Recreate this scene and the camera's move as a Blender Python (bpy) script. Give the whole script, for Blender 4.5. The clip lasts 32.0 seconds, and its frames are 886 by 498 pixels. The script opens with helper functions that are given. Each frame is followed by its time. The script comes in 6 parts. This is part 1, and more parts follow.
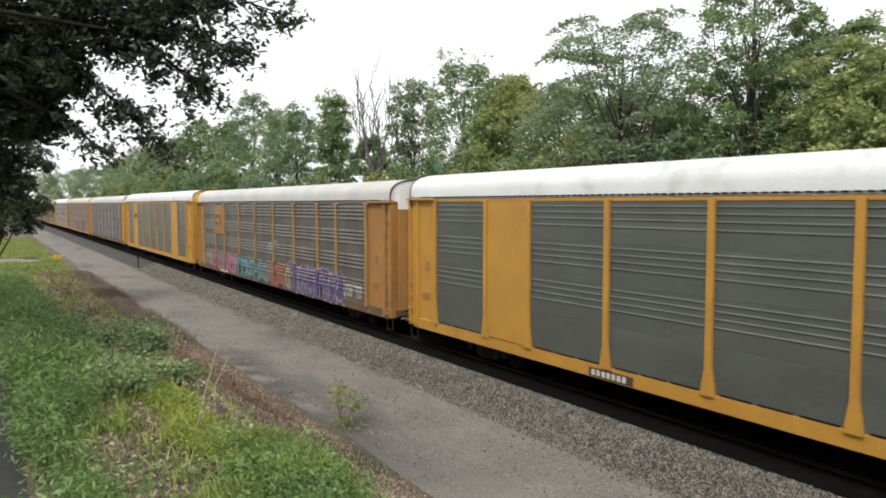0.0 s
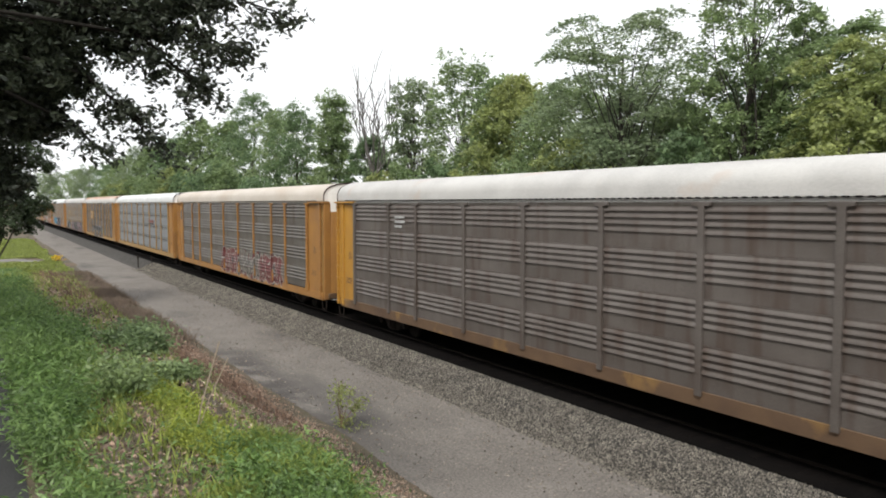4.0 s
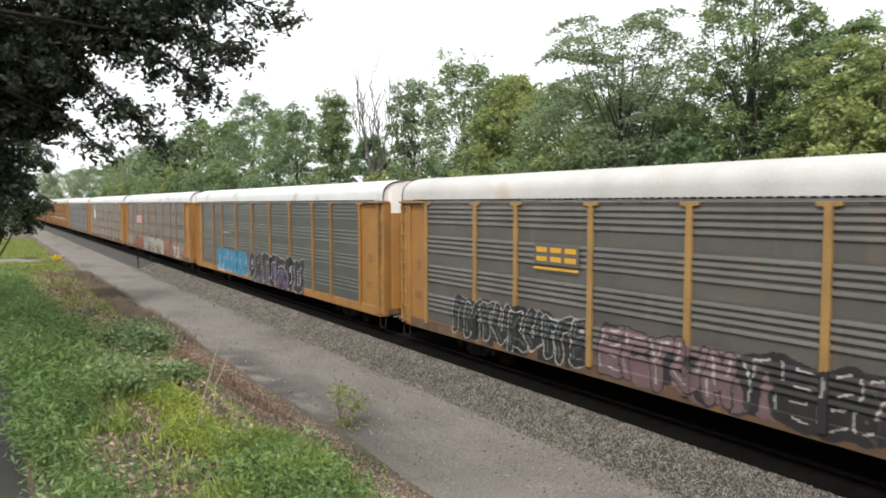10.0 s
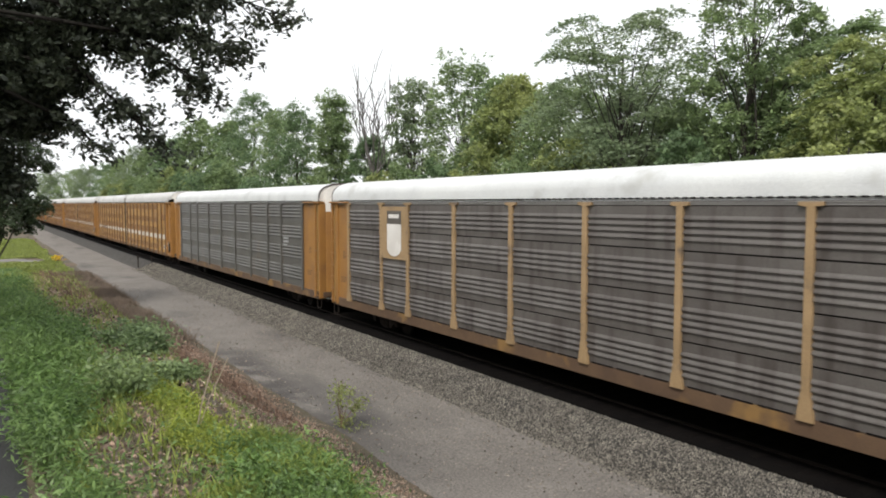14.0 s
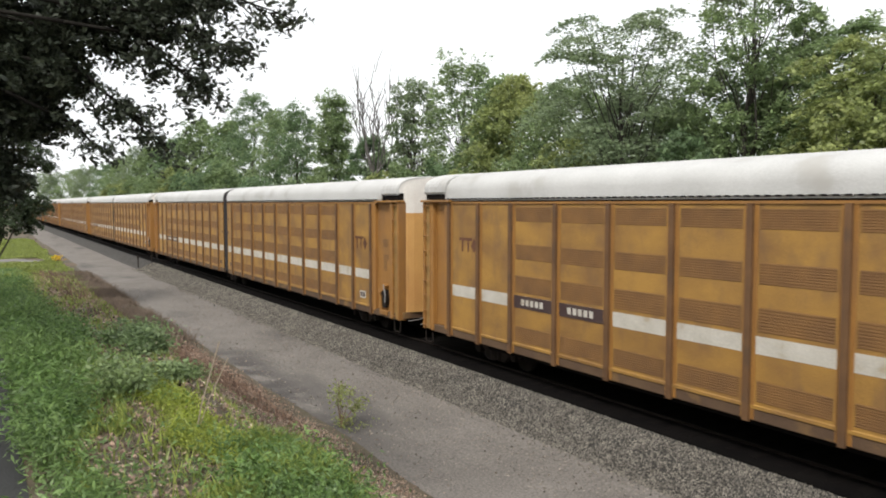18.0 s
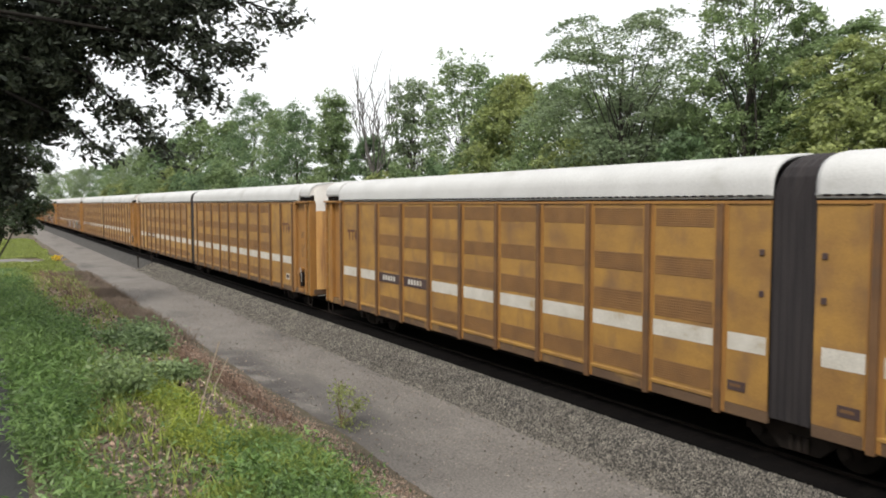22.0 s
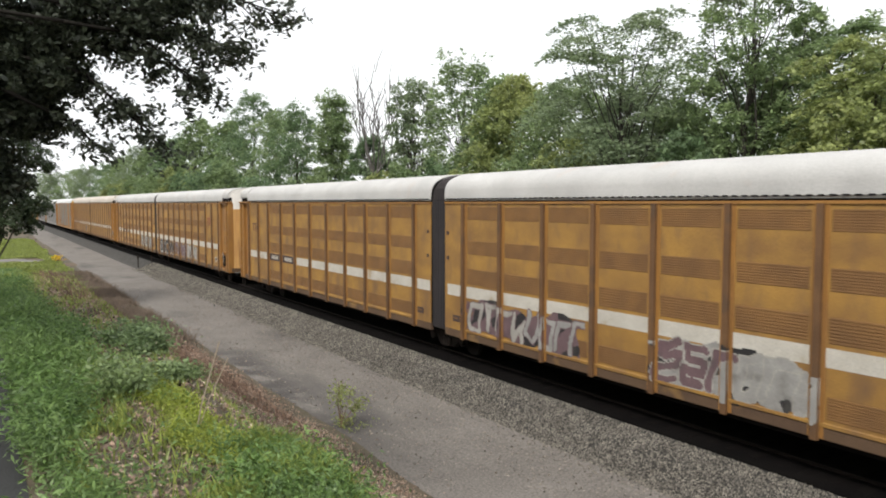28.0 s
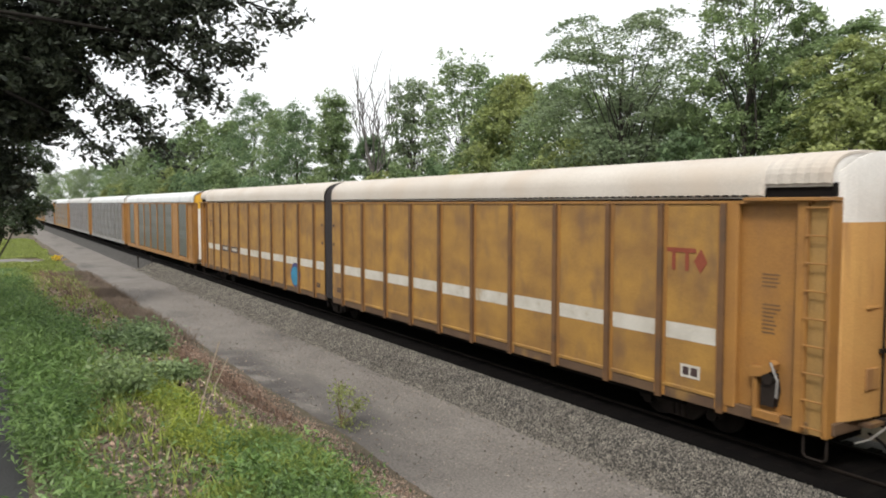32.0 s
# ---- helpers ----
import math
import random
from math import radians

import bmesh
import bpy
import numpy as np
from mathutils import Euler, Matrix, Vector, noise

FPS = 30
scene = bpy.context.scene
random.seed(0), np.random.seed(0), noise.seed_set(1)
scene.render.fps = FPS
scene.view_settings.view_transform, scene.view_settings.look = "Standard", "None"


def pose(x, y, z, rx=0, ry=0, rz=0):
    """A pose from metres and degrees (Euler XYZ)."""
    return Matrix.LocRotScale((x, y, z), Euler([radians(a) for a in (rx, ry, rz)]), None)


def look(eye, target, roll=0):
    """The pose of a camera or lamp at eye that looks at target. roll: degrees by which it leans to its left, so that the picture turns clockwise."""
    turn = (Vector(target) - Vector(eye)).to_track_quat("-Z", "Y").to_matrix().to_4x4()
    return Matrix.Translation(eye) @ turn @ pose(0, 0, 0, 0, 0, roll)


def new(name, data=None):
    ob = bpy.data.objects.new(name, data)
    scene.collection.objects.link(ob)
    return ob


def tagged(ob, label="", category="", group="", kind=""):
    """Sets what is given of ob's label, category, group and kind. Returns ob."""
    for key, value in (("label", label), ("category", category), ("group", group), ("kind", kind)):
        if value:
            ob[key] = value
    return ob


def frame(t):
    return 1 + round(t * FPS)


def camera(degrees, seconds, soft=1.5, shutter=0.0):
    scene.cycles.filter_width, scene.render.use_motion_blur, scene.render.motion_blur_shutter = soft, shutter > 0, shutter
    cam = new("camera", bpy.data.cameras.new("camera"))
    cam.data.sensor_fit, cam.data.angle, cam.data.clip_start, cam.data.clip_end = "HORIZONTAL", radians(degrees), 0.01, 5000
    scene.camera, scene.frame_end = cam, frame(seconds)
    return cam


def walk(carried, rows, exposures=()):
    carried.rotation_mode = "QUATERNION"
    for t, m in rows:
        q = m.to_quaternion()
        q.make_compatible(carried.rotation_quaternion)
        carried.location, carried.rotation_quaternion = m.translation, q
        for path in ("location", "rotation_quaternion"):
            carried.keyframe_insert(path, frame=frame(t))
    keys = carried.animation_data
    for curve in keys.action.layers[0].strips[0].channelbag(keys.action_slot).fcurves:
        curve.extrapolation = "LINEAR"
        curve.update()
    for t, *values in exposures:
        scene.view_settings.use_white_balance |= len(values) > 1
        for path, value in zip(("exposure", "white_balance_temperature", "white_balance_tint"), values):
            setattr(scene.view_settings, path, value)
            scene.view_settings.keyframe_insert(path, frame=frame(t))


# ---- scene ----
# World: the track runs along x (the train travels towards +x), rail tops at z = 0,
# the track's centre line at y = 0; the camera stands on the bank at negative y.
SPEED = 20.68         # metres a second
EYE = (0.0, -14.1, 4.95)
AIM = (-0.84471, 0.53166, -0.06171)
FOV = 62.42
CROSS = 7.91          # x at which a point of the near side comes level with the lens
SECONDS = 32.0

cam = camera(FOV, SECONDS, soft=1.9, shutter=0.07)
eye_pose = look(EYE, tuple(e + 10 * a for e, a in zip(EYE, AIM)))
walk(cam, [(0.0, eye_pose), (SECONDS, eye_pose)], [(0.0, 0.43), (1.0, 0.46), (2.0, 0.42), (3.0, 0.35), (6.0, 0.55), (7.0, 0.33), (8.0, 0.44), (9.0, 0.57), (10.0, 0.57), (11.0, 0.48), (12.0, 0.37), (13.0, 0.42), (14.5, 0.33), (17.0, 0.41), (25.0, 0.40), (32.0, 0.40)])

# ---- daylight: bright, thinly overcast ----
world = bpy.data.worlds.new("overcast_sky")
scene.world = world
world.use_nodes = True
wn, wl = world.node_tree.nodes, world.node_tree.links
wn.clear()
SUN_EL, SUN_AZ = radians(50), radians(140)
sky = wn.new("ShaderNodeTexSky")
sky.sky_type = "NISHITA"
sky.sun_disc = False
sky.sun_elevation, sky.sun_rotation = SUN_EL, SUN_AZ
sky.air_density, sky.dust_density, sky.ozone_density = 1.0, 4.0, 1.0
dim = wn.new("ShaderNodeVectorMath")
dim.operation = "SCALE"
dim.inputs["Scale"].default_value = 0.10
cloud = wn.new("ShaderNodeTexNoise")
cloud.inputs["Scale"].default_value = 1.6
cloud.inputs["Detail"].default_value = 5
cloud_ramp = wn.new("ShaderNodeValToRGB")
cloud_ramp.color_ramp.elements[0].color = (0.93, 0.97, 1.03, 1)
cloud_ramp.color_ramp.elements[1].color = (1.12, 1.12, 1.10, 1)
veil = wn.new("ShaderNodeMix")
veil.data_type = "RGBA"
veil.inputs["Factor"].default_value = 0.90
sky_out = wn.new("ShaderNodeBackground")
sky_out.inputs["Strength"].default_value = 1.0
out = wn.new("ShaderNodeOutputWorld")
wl.new(sky.outputs["Color"], dim.inputs[0])
wl.new(cloud.outputs["Fac"], cloud_ramp.inputs["Fac"])
wl.new(dim.outputs["Vector"], veil.inputs["A"])
wl.new(cloud_ramp.outputs["Color"], veil.inputs["B"])
wl.new(veil.outputs["Result"], sky_out.inputs["Color"])
wl.new(sky_out.outputs["Background"], out.inputs["Surface"])

sun = new("sun", bpy.data.lights.new("sun", "SUN"))
sun.data.energy, sun.data.angle, sun.data.color = 2.2, radians(12), (1.0, 0.96, 0.9)
sun.matrix_world = look((0, 0, 60), (0 - math.cos(SUN_EL) * math.sin(SUN_AZ), 0 - math.cos(SUN_EL) * math.cos(SUN_AZ), 60 - math.sin(SUN_EL)))


# ---- materials ----
def surf(name, c1, c2, scale=2.0, rough=0.7, metal=0.0, stretch=(1, 1, 1), bump=0.2, fine=40.0,
         wear=None, wear_at=0.6, wear_scale=1.0, wear_stretch=(1, 1, 1), island=0.0, leafy=0.0, wear_soft=0.12, grit=0.35, gloss=0.35):
    """A weathered surface: two colours mixed by broad noise, a fine grain, and patches of wear."""
    m = bpy.data.materials.new(name)
    m.use_nodes = True
    n, l = m.node_tree.nodes, m.node_tree.links
    n.clear()
    bs, mo = n.new("ShaderNodeBsdfPrincipled"), n.new("ShaderNodeOutputMaterial")
    tc, oi = n.new("ShaderNodeTexCoord"), n.new("ShaderNodeObjectInfo")
    shift = n.new("ShaderNodeVectorMath")
    shift.operation = "MULTIPLY_ADD"
    comb = n.new("ShaderNodeCombineXYZ")
    for s in "XYZ":
        l.new(oi.outputs["Random"], comb.inputs[s])
    l.new(comb.outputs[0], shift.inputs[0])
    shift.inputs[1].default_value = (37.0, 11.0, 23.0)
    l.new(tc.outputs["Object"], shift.inputs[2])

    def noise_at(sc, st, detail=5.0):
        mp, nz = n.new("ShaderNodeMapping"), n.new("ShaderNodeTexNoise")
        mp.inputs["Scale"].default_value = st
        l.new(shift.outputs[0], mp.inputs["Vector"])
        l.new(mp.outputs[0], nz.inputs["Vector"])
        nz.inputs["Scale"].default_value, nz.inputs["Detail"].default_value = sc, detail
        return nz.outputs["Fac"]

    def ramp(fac, a, b, lo, hi):
        r = n.new("ShaderNodeValToRGB")
        r.color_ramp.elements[0].position, r.color_ramp.elements[1].position = lo, hi
        r.color_ramp.elements[0].color, r.color_ramp.elements[1].color = (*a, 1), (*b, 1)
        l.new(fac, r.inputs["Fac"])
        return r.outputs["Color"]

    def blend(fac, a, b, kind="MIX"):
        x = n.new("ShaderNodeMix")
        x.data_type, x.blend_type = "RGBA", kind
        if isinstance(fac, float):
            x.inputs["Factor"].default_value = fac
        else:
            l.new(fac, x.inputs["Factor"])
        for k, v in (("A", a), ("B", b)):
            if isinstance(v, tuple):
                x.inputs[k].default_value = (*v, 1)
            else:
                l.new(v, x.inputs[k])
        return x.outputs["Result"]

    col = ramp(noise_at(scale, stretch), c1, c2, 0.32, 0.68)
    grain = noise_at(fine, (1, 1, 1), 3.0)
    col = blend(grit, col, ramp(grain, (0.62, 0.62, 0.62), (1.35, 1.35, 1.35), 0.3, 0.7), "MULTIPLY")
    if wear:
        mask = ramp(noise_at(wear_scale, wear_stretch, 7.0), (0, 0, 0), (1, 1, 1), wear_at, wear_at + wear_soft)
        col = blend(mask, col, wear)
    if island:
        geo = n.new("ShaderNodeNewGeometry")
        a, b = 1 - island, 1 + island
        col = blend(1.0, col, ramp(geo.outputs["Random Per Island"], (a, a, a), (b * 1.05, b, b * 0.9), 0.0, 1.0), "MULTIPLY")
    l.new(col, bs.inputs["Base Color"])
    bs.inputs["Roughness"].default_value, bs.inputs["Metallic"].default_value = rough, metal
    bs.inputs["Specular IOR Level"].default_value = gloss
    if bump:
        bp = n.new("ShaderNodeBump")
        bp.inputs["Strength"].default_value, bp.inputs["Distance"].default_value = bump, 0.02
        l.new(grain, bp.inputs["Height"])
        l.new(bp.outputs["Normal"], bs.inputs["Normal"])
    if leafy:
        tr, mx = n.new("ShaderNodeBsdfTranslucent"), n.new("ShaderNodeMixShader")
        l.new(col, tr.inputs["Color"])
        mx.inputs[0].default_value = leafy
        l.new(bs.outputs[0], mx.inputs[1])
        l.new(tr.outputs[0], mx.inputs[2])
        l.new(mx.outputs[0], mo.inputs["Surface"])
    else:
        l.new(bs.outputs[0], mo.inputs["Surface"])
    return m


UP = (2.2, 2.2, 0.25)   # streaks that run down
RUST, GRIME = (0.16, 0.07, 0.03), (0.06, 0.05, 0.04)
YELLOW = surf("rack_yellow", (0.335, 0.165, 0.042), (0.27, 0.132, 0.040), 1.2, 0.55, bump=0.08, wear=(0.20, 0.108, 0.05), wear_at=0.50, wear_scale=0.9, wear_stretch=(1.2, 1.2, 0.6), wear_soft=0.3)
YELLOW_CLEAN = surf("clean_rack_yellow", (0.43, 0.225, 0.036), (0.37, 0.188, 0.034), 1.2, 0.5, bump=0.05, wear=(0.26, 0.135, 0.04), wear_at=0.6, wear_scale=0.9, wear_stretch=(1.2, 1.2, 0.5), wear_soft=0.25)
YELLOW_DIM = surf("dusty_yellow_post", (0.34, 0.20, 0.065), (0.26, 0.16, 0.06), 1.5, 0.6, bump=0.08, wear=(0.16, 0.10, 0.05), wear_at=0.58, wear_scale=1.4, wear_stretch=UP)
YELLOW_NEW = surf("bright_yellow_paint", (0.62, 0.36, 0.03), (0.56, 0.30, 0.03), 1.2, 0.5, bump=0.05)
POST_BROWN = surf("dirty_brown_post", (0.16, 0.085, 0.038), (0.11, 0.058, 0.028), 1.5, 0.65, bump=0.05, wear=(0.10, 0.06, 0.035), wear_at=0.55, wear_scale=1.4)
TAN_DOOR = surf("faded_yellow_door", (0.55, 0.32, 0.11), (0.48, 0.26, 0.09), 1.0, 0.6, bump=0.08, wear=(0.30, 0.16, 0.07), wear_at=0.55, wear_scale=0.9, wear_stretch=UP)
ROOF_WHITE = surf("white_roof_sheet", (0.62, 0.63, 0.62), (0.54, 0.55, 0.55), 0.8, 0.5, bump=0.05, wear=(0.42, 0.42, 0.40), wear_at=0.6, wear_scale=0.8)
ROOF_DUSTY = surf("dusty_white_roof", (0.51, 0.505, 0.49), (0.44, 0.435, 0.42), 0.8, 0.55, bump=0.05, wear=(0.38, 0.365, 0.34), wear_at=0.6, wear_scale=0.8)
ROOF_GREY = surf("dull_galvanised_roof", (0.50, 0.49, 0.47), (0.41, 0.40, 0.385), 0.8, 0.55, metal=0.0, bump=0.05, wear=(0.45, 0.38, 0.33), wear_at=0.6, wear_scale=0.7)
ROOF_RUST = surf("rust_streaked_roof", (0.48, 0.37, 0.31), (0.42, 0.30, 0.24), 0.8, 0.6, bump=0.05, wear=(0.40, 0.19, 0.10), wear_at=0.44, wear_scale=0.55, wear_soft=0.2)
ROOF_TAN = surf("dusty_tan_roof", (0.52, 0.475, 0.42), (0.45, 0.395, 0.335), 0.6, 0.6, bump=0.05, wear=(0.47, 0.40, 0.33), wear_at=0.55, wear_scale=0.6, wear_soft=0.2)
STEEL_DARK = surf("dark_weathered_panel", (0.145, 0.132, 0.117), (0.107, 0.094, 0.081), 0.9, 0.5, metal=0.35, bump=0.1, wear=(0.09, 0.069, 0.055), wear_at=0.56, wear_scale=1.0, wear_stretch=UP)
STEEL_RUST = surf("brown_rusted_panel", (0.105, 0.093, 0.083), (0.075, 0.064, 0.056), 0.8, 0.6, metal=0.25, bump=0.1, wear=(0.06, 0.042, 0.034), wear_at=0.50, wear_scale=1.2, wear_stretch=UP)
STEEL_GREEN = surf("grey_green_screen", (0.112, 0.122, 0.104), (0.088, 0.095, 0.084), 0.7, 0.42, metal=0.3, bump=0.06, wear=(0.135, 0.138, 0.12), wear_at=0.55, wear_scale=0.6, wear_stretch=(0.3, 1, 2.5), wear_soft=0.3)
STEEL_SILVER = surf("silver_galvanised_panel", (0.185, 0.192, 0.198), (0.15, 0.156, 0.162), 0.9, 0.5, metal=0.35, bump=0.06, wear=(0.11, 0.104, 0.098), wear_at=0.6, wear_scale=1.2, wear_stretch=UP)
STEEL_PALE = surf("pale_dirty_panel", (0.155, 0.142, 0.131), (0.112, 0.10, 0.092), 0.9, 0.5, metal=0.3, bump=0.1, wear=(0.07, 0.058, 0.052), wear_at=0.50, wear_scale=1.3, wear_stretch=UP, wear_soft=0.25)
STEEL_BROWN = surf("brown_streaked_panel", (0.15, 0.132, 0.12), (0.11, 0.094, 0.084), 0.9, 0.5, metal=0.3, bump=0.1, wear=(0.085, 0.06, 0.048), wear_at=0.50, wear_scale=1.3, wear_stretch=UP, wear_soft=0.25)
STEEL_GREY = surf("grey_weathered_panel", (0.135, 0.13, 0.118), (0.104, 0.099, 0.09), 0.8, 0.5, metal=0.3, bump=0.08, wear=(0.14, 0.12, 0.10), wear_at=0.58, wear_scale=1.0, wear_stretch=UP)
TAN_POST = surf("faded_tan_post", (0.36, 0.245, 0.13), (0.28, 0.19, 0.10), 1.5, 0.6, bump=0.05, wear=(0.15, 0.11, 0.075), wear_at=0.56, wear_scale=1.4)
GREY_POST = surf("grey_post", (0.30, 0.29, 0.275), (0.23, 0.22, 0.21), 1.2, 0.55, metal=0.2, bump=0.05)
SILL_RUST = surf("rusted_sill", (0.13, 0.08, 0.045), (0.09, 0.055, 0.035), 1.2, 0.75, bump=0.2, wear=(0.24, 0.14, 0.05), wear_at=0.58, wear_scale=1.0)
VENT = surf("perforated_vent", (0.235, 0.12, 0.040), (0.17, 0.088, 0.034), 1.5, 0.7, bump=0.9, fine=90.0)
STRIPE = surf("white_reflective_stripe", (0.56, 0.53, 0.47), (0.46, 0.43, 0.37), 2.0, 0.5, bump=0.03, wear=(0.38, 0.30, 0.20), wear_at=0.62, wear_scale=2.0)
BELLOWS = surf("black_bellows_rubber", (0.020, 0.017, 0.018), (0.032, 0.027, 0.027), 1.2, 0.9, stretch=(6, 1, 0.5), bump=0.2)
PANEL_YELLOW = surf("sun_bleached_yellow_panel", (0.375, 0.208, 0.050), (0.235, 0.127, 0.042), 0.9, 0.6, stretch=(1, 1, 1.6), bump=0.08, wear=(0.175, 0.10, 0.05), wear_at=0.50, wear_scale=1.4, wear_stretch=(1.4, 1, 0.7), wear_soft=0.3)
# near black: shade under the wagons and in their gaps is in these colours
BLACK = surf("gear_and_shade_black", (0.009, 0.008, 0.008), (0.014, 0.012, 0.011), 1.5, 0.9, bump=0.3, gloss=0.05)
IRON = surf("shaded_brown_iron", (0.016, 0.013, 0.011), (0.026, 0.02, 0.017), 3.0, 0.85, metal=0.0, bump=0.3, gloss=0.1)
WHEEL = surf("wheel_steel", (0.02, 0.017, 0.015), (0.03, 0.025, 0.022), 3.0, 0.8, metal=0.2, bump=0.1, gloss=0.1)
WHITE_PAINT = surf("white_door_paint", (0.74, 0.72, 0.68), (0.62, 0.59, 0.55), 1.0, 0.5, bump=0.04, wear=(0.45, 0.40, 0.34), wear_at=0.62, wear_scale=1.2, wear_stretch=UP)
# rails and ties near black: the train's shade is in their colour
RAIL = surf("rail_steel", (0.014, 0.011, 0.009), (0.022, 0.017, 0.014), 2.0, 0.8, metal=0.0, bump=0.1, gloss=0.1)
TIE = surf("shaded_creosoted_tie", (0.006, 0.005, 0.005), (0.009, 0.008, 0.007), 2.0, 0.9, stretch=(6, 0.6, 6), bump=0.5, gloss=0.03)
STENCIL = surf("faded_stencil", (0.17, 0.095, 0.04), (0.14, 0.075, 0.035), 2.0, 0.6, bump=0.0)
INK = surf("dark_ink", (0.05, 0.03, 0.03), (0.07, 0.045, 0.04), 2.0, 0.6, bump=0.0)
INK_BROWN = surf("dark_brown_ink", (0.10, 0.042, 0.025), (0.13, 0.055, 0.03), 2.0, 0.6, bump=0.0)
INK_BLUE = surf("slate_blue_ink", (0.06, 0.075, 0.085), (0.045, 0.055, 0.065), 2.0, 0.6, bump=0.0)
INK_RED = surf("brown_red_ink", (0.20, 0.045, 0.025), (0.24, 0.06, 0.03), 2.0, 0.6, bump=0.0)

BANNER_RED = surf("faded_red_banner", (0.40, 0.17, 0.18), (0.34, 0.14, 0.15), 2.0, 0.6, bump=0.03)
BANNER_WHITE = surf("dirty_white_banner", (0.46, 0.44, 0.42), (0.38, 0.36, 0.34), 2.0, 0.6, bump=0.03)


def spray(name, c):
    c = tuple(x * 0.90 + 0.10 * g for x, g in zip(c, (0.12, 0.113, 0.105)))
    return surf(name, c, tuple(x * 0.72 for x in c), 2.5, 0.6, bump=0.05, wear=tuple(0.55 * g + 0.25 * x for x, g in zip(c, (0.11, 0.102, 0.092))), wear_at=0.57, wear_scale=2.2, wear_soft=0.2)


SPRAY = {k: spray("spray_" + k, c) for k, c in dict(
    white=(0.46, 0.46, 0.45), grey=(0.36, 0.35, 0.33), black=(0.018, 0.017, 0.019), teal=(0.06, 0.22, 0.25), purple=(0.085, 0.06, 0.16),
    pink=(0.30, 0.10, 0.14), red=(0.22, 0.06, 0.05), maroon=(0.14, 0.03, 0.03), blue=(0.03, 0.25, 0.42), lime=(0.35, 0.38, 0.06),
    dull_pink=(0.17, 0.105, 0.115), dull_teal=(0.095, 0.155, 0.165), brick=(0.28, 0.10, 0.07), orange=(0.30, 0.13, 0.06), indigo=(0.06, 0.05, 0.16), pale=(0.42, 0.40, 0.36)).items()}


# ---- mesh helpers ----
class Geo:
    """Collects vertices and faces of one mesh."""

    def __init__(self):
        self.v, self.f, self.m = [], [], []

    def add(self, verts, faces, mat=0):
        o = len(self.v)
        self.v += verts
        self.f += [tuple(i + o for i in q) for q in faces]
        self.m += [mat] * len(faces)
        return self

    def box(self, x0, x1, y0, y1, z0, z1, mat=0, cut=0.0):
        if cut <= 0:
            v = [(x, y, z) for x in (x0, x1) for y in (y0, y1) for z in (z0, z1)]
            return self.add(v, [(0, 1, 3, 2), (4, 6, 7, 5), (0, 4, 5, 1), (2, 3, 7, 6), (0, 2, 6, 4), (1, 5, 7, 3)], mat)
        ring = [(x0 + cut, y0), (x1 - cut, y0), (x1, y0 + cut), (x1, y1 - cut), (x1 - cut, y1), (x0 + cut, y1), (x0, y1 - cut), (x0, y0 + cut)]
        mid = ((x0 + x1) / 2, (y0 + y1) / 2)
        kx, ky = 1 - 2 * cut / max(x1 - x0, 1e-6), 1 - 2 * cut / max(y1 - y0, 1e-6)
        small = [(mid[0] + (x - mid[0]) * kx, mid[1] + (y - mid[1]) * ky) for x, y in ring]
        v = [(*p, z0) for p in small] + [(*p, z0 + cut) for p in ring] + [(*p, z1 - cut) for p in ring] + [(*p, z1) for p in small]
        f = [tuple(range(7, -1, -1)), tuple(range(24, 32))]
        for k in range(3):
            f += [(k * 8 + i, k * 8 + (i + 1) % 8, k * 8 + 8 + (i + 1) % 8, k * 8 + 8 + i) for i in range(8)]
        return self.add(v, f, mat)

    def prism_x(self, prof, x0, x1, mat=0):
        """A closed profile of (y, z), drawn out along x."""
        n = len(prof)
        v = [(x0, y, z) for y, z in prof] + [(x1, y, z) for y, z in prof]
        return self.add(v, [tuple(range(n)), tuple(range(2 * n - 1, n - 1, -1))] + [(i, n + i, n + (i + 1) % n, (i + 1) % n) for i in range(n)], mat)

    def prism_y(self, prof, y0, y1, mat=0):
        """A closed profile of (x, z), drawn out along y."""
        n = len(prof)
        v = [(x, y0, z) for x, z in prof] + [(x, y1, z) for x, z in prof]
        return self.add(v, [tuple(range(n)), tuple(range(2 * n - 1, n - 1, -1))] + [(i, n + i, n + (i + 1) % n, (i + 1) % n) for i in range(n)], mat)

    def tube(self, a, b, r0, r1=None, sides=6, mat=0):
        a, b = Vector(a), Vector(b)
        r1 = r0 if r1 is None else r1
        d = (b - a).normalized()
        s = d.cross(Vector((0, 0, 1)) if abs(d.z) < 0.9 else Vector((1, 0, 0))).normalized()
        t = d.cross(s)
        v = []
        for p, r in ((a, r0), (b, r1)):
            for i in range(sides):
                w = 2 * math.pi * i / sides
                v.append(tuple(p + (s * math.cos(w) + t * math.sin(w)) * r))
        f = [(i, (i + 1) % sides, sides + (i + 1) % sides, sides + i) for i in range(sides)]
        return self.add(v, f + [tuple(range(sides - 1, -1, -1)), tuple(range(sides, 2 * sides))], mat)

    def path(self, pts, r, sides=6, mat=0):
        for p, q in zip(pts, pts[1:]):
            self.tube(p, q, r, r, sides, mat)
        return self

    def mesh(self, name, mats, smooth=False):
        me = bpy.data.meshes.new(name)
        me.from_pydata(self.v, [], self.f)
        for m in mats if isinstance(mats, (list, tuple)) else [mats]:
            me.materials.append(m)
        me.polygons.foreach_set("material_index", self.m)
        if smooth:
            me.polygons.foreach_set("use_smooth", [True] * len(me.polygons))
        me.update()
        return me


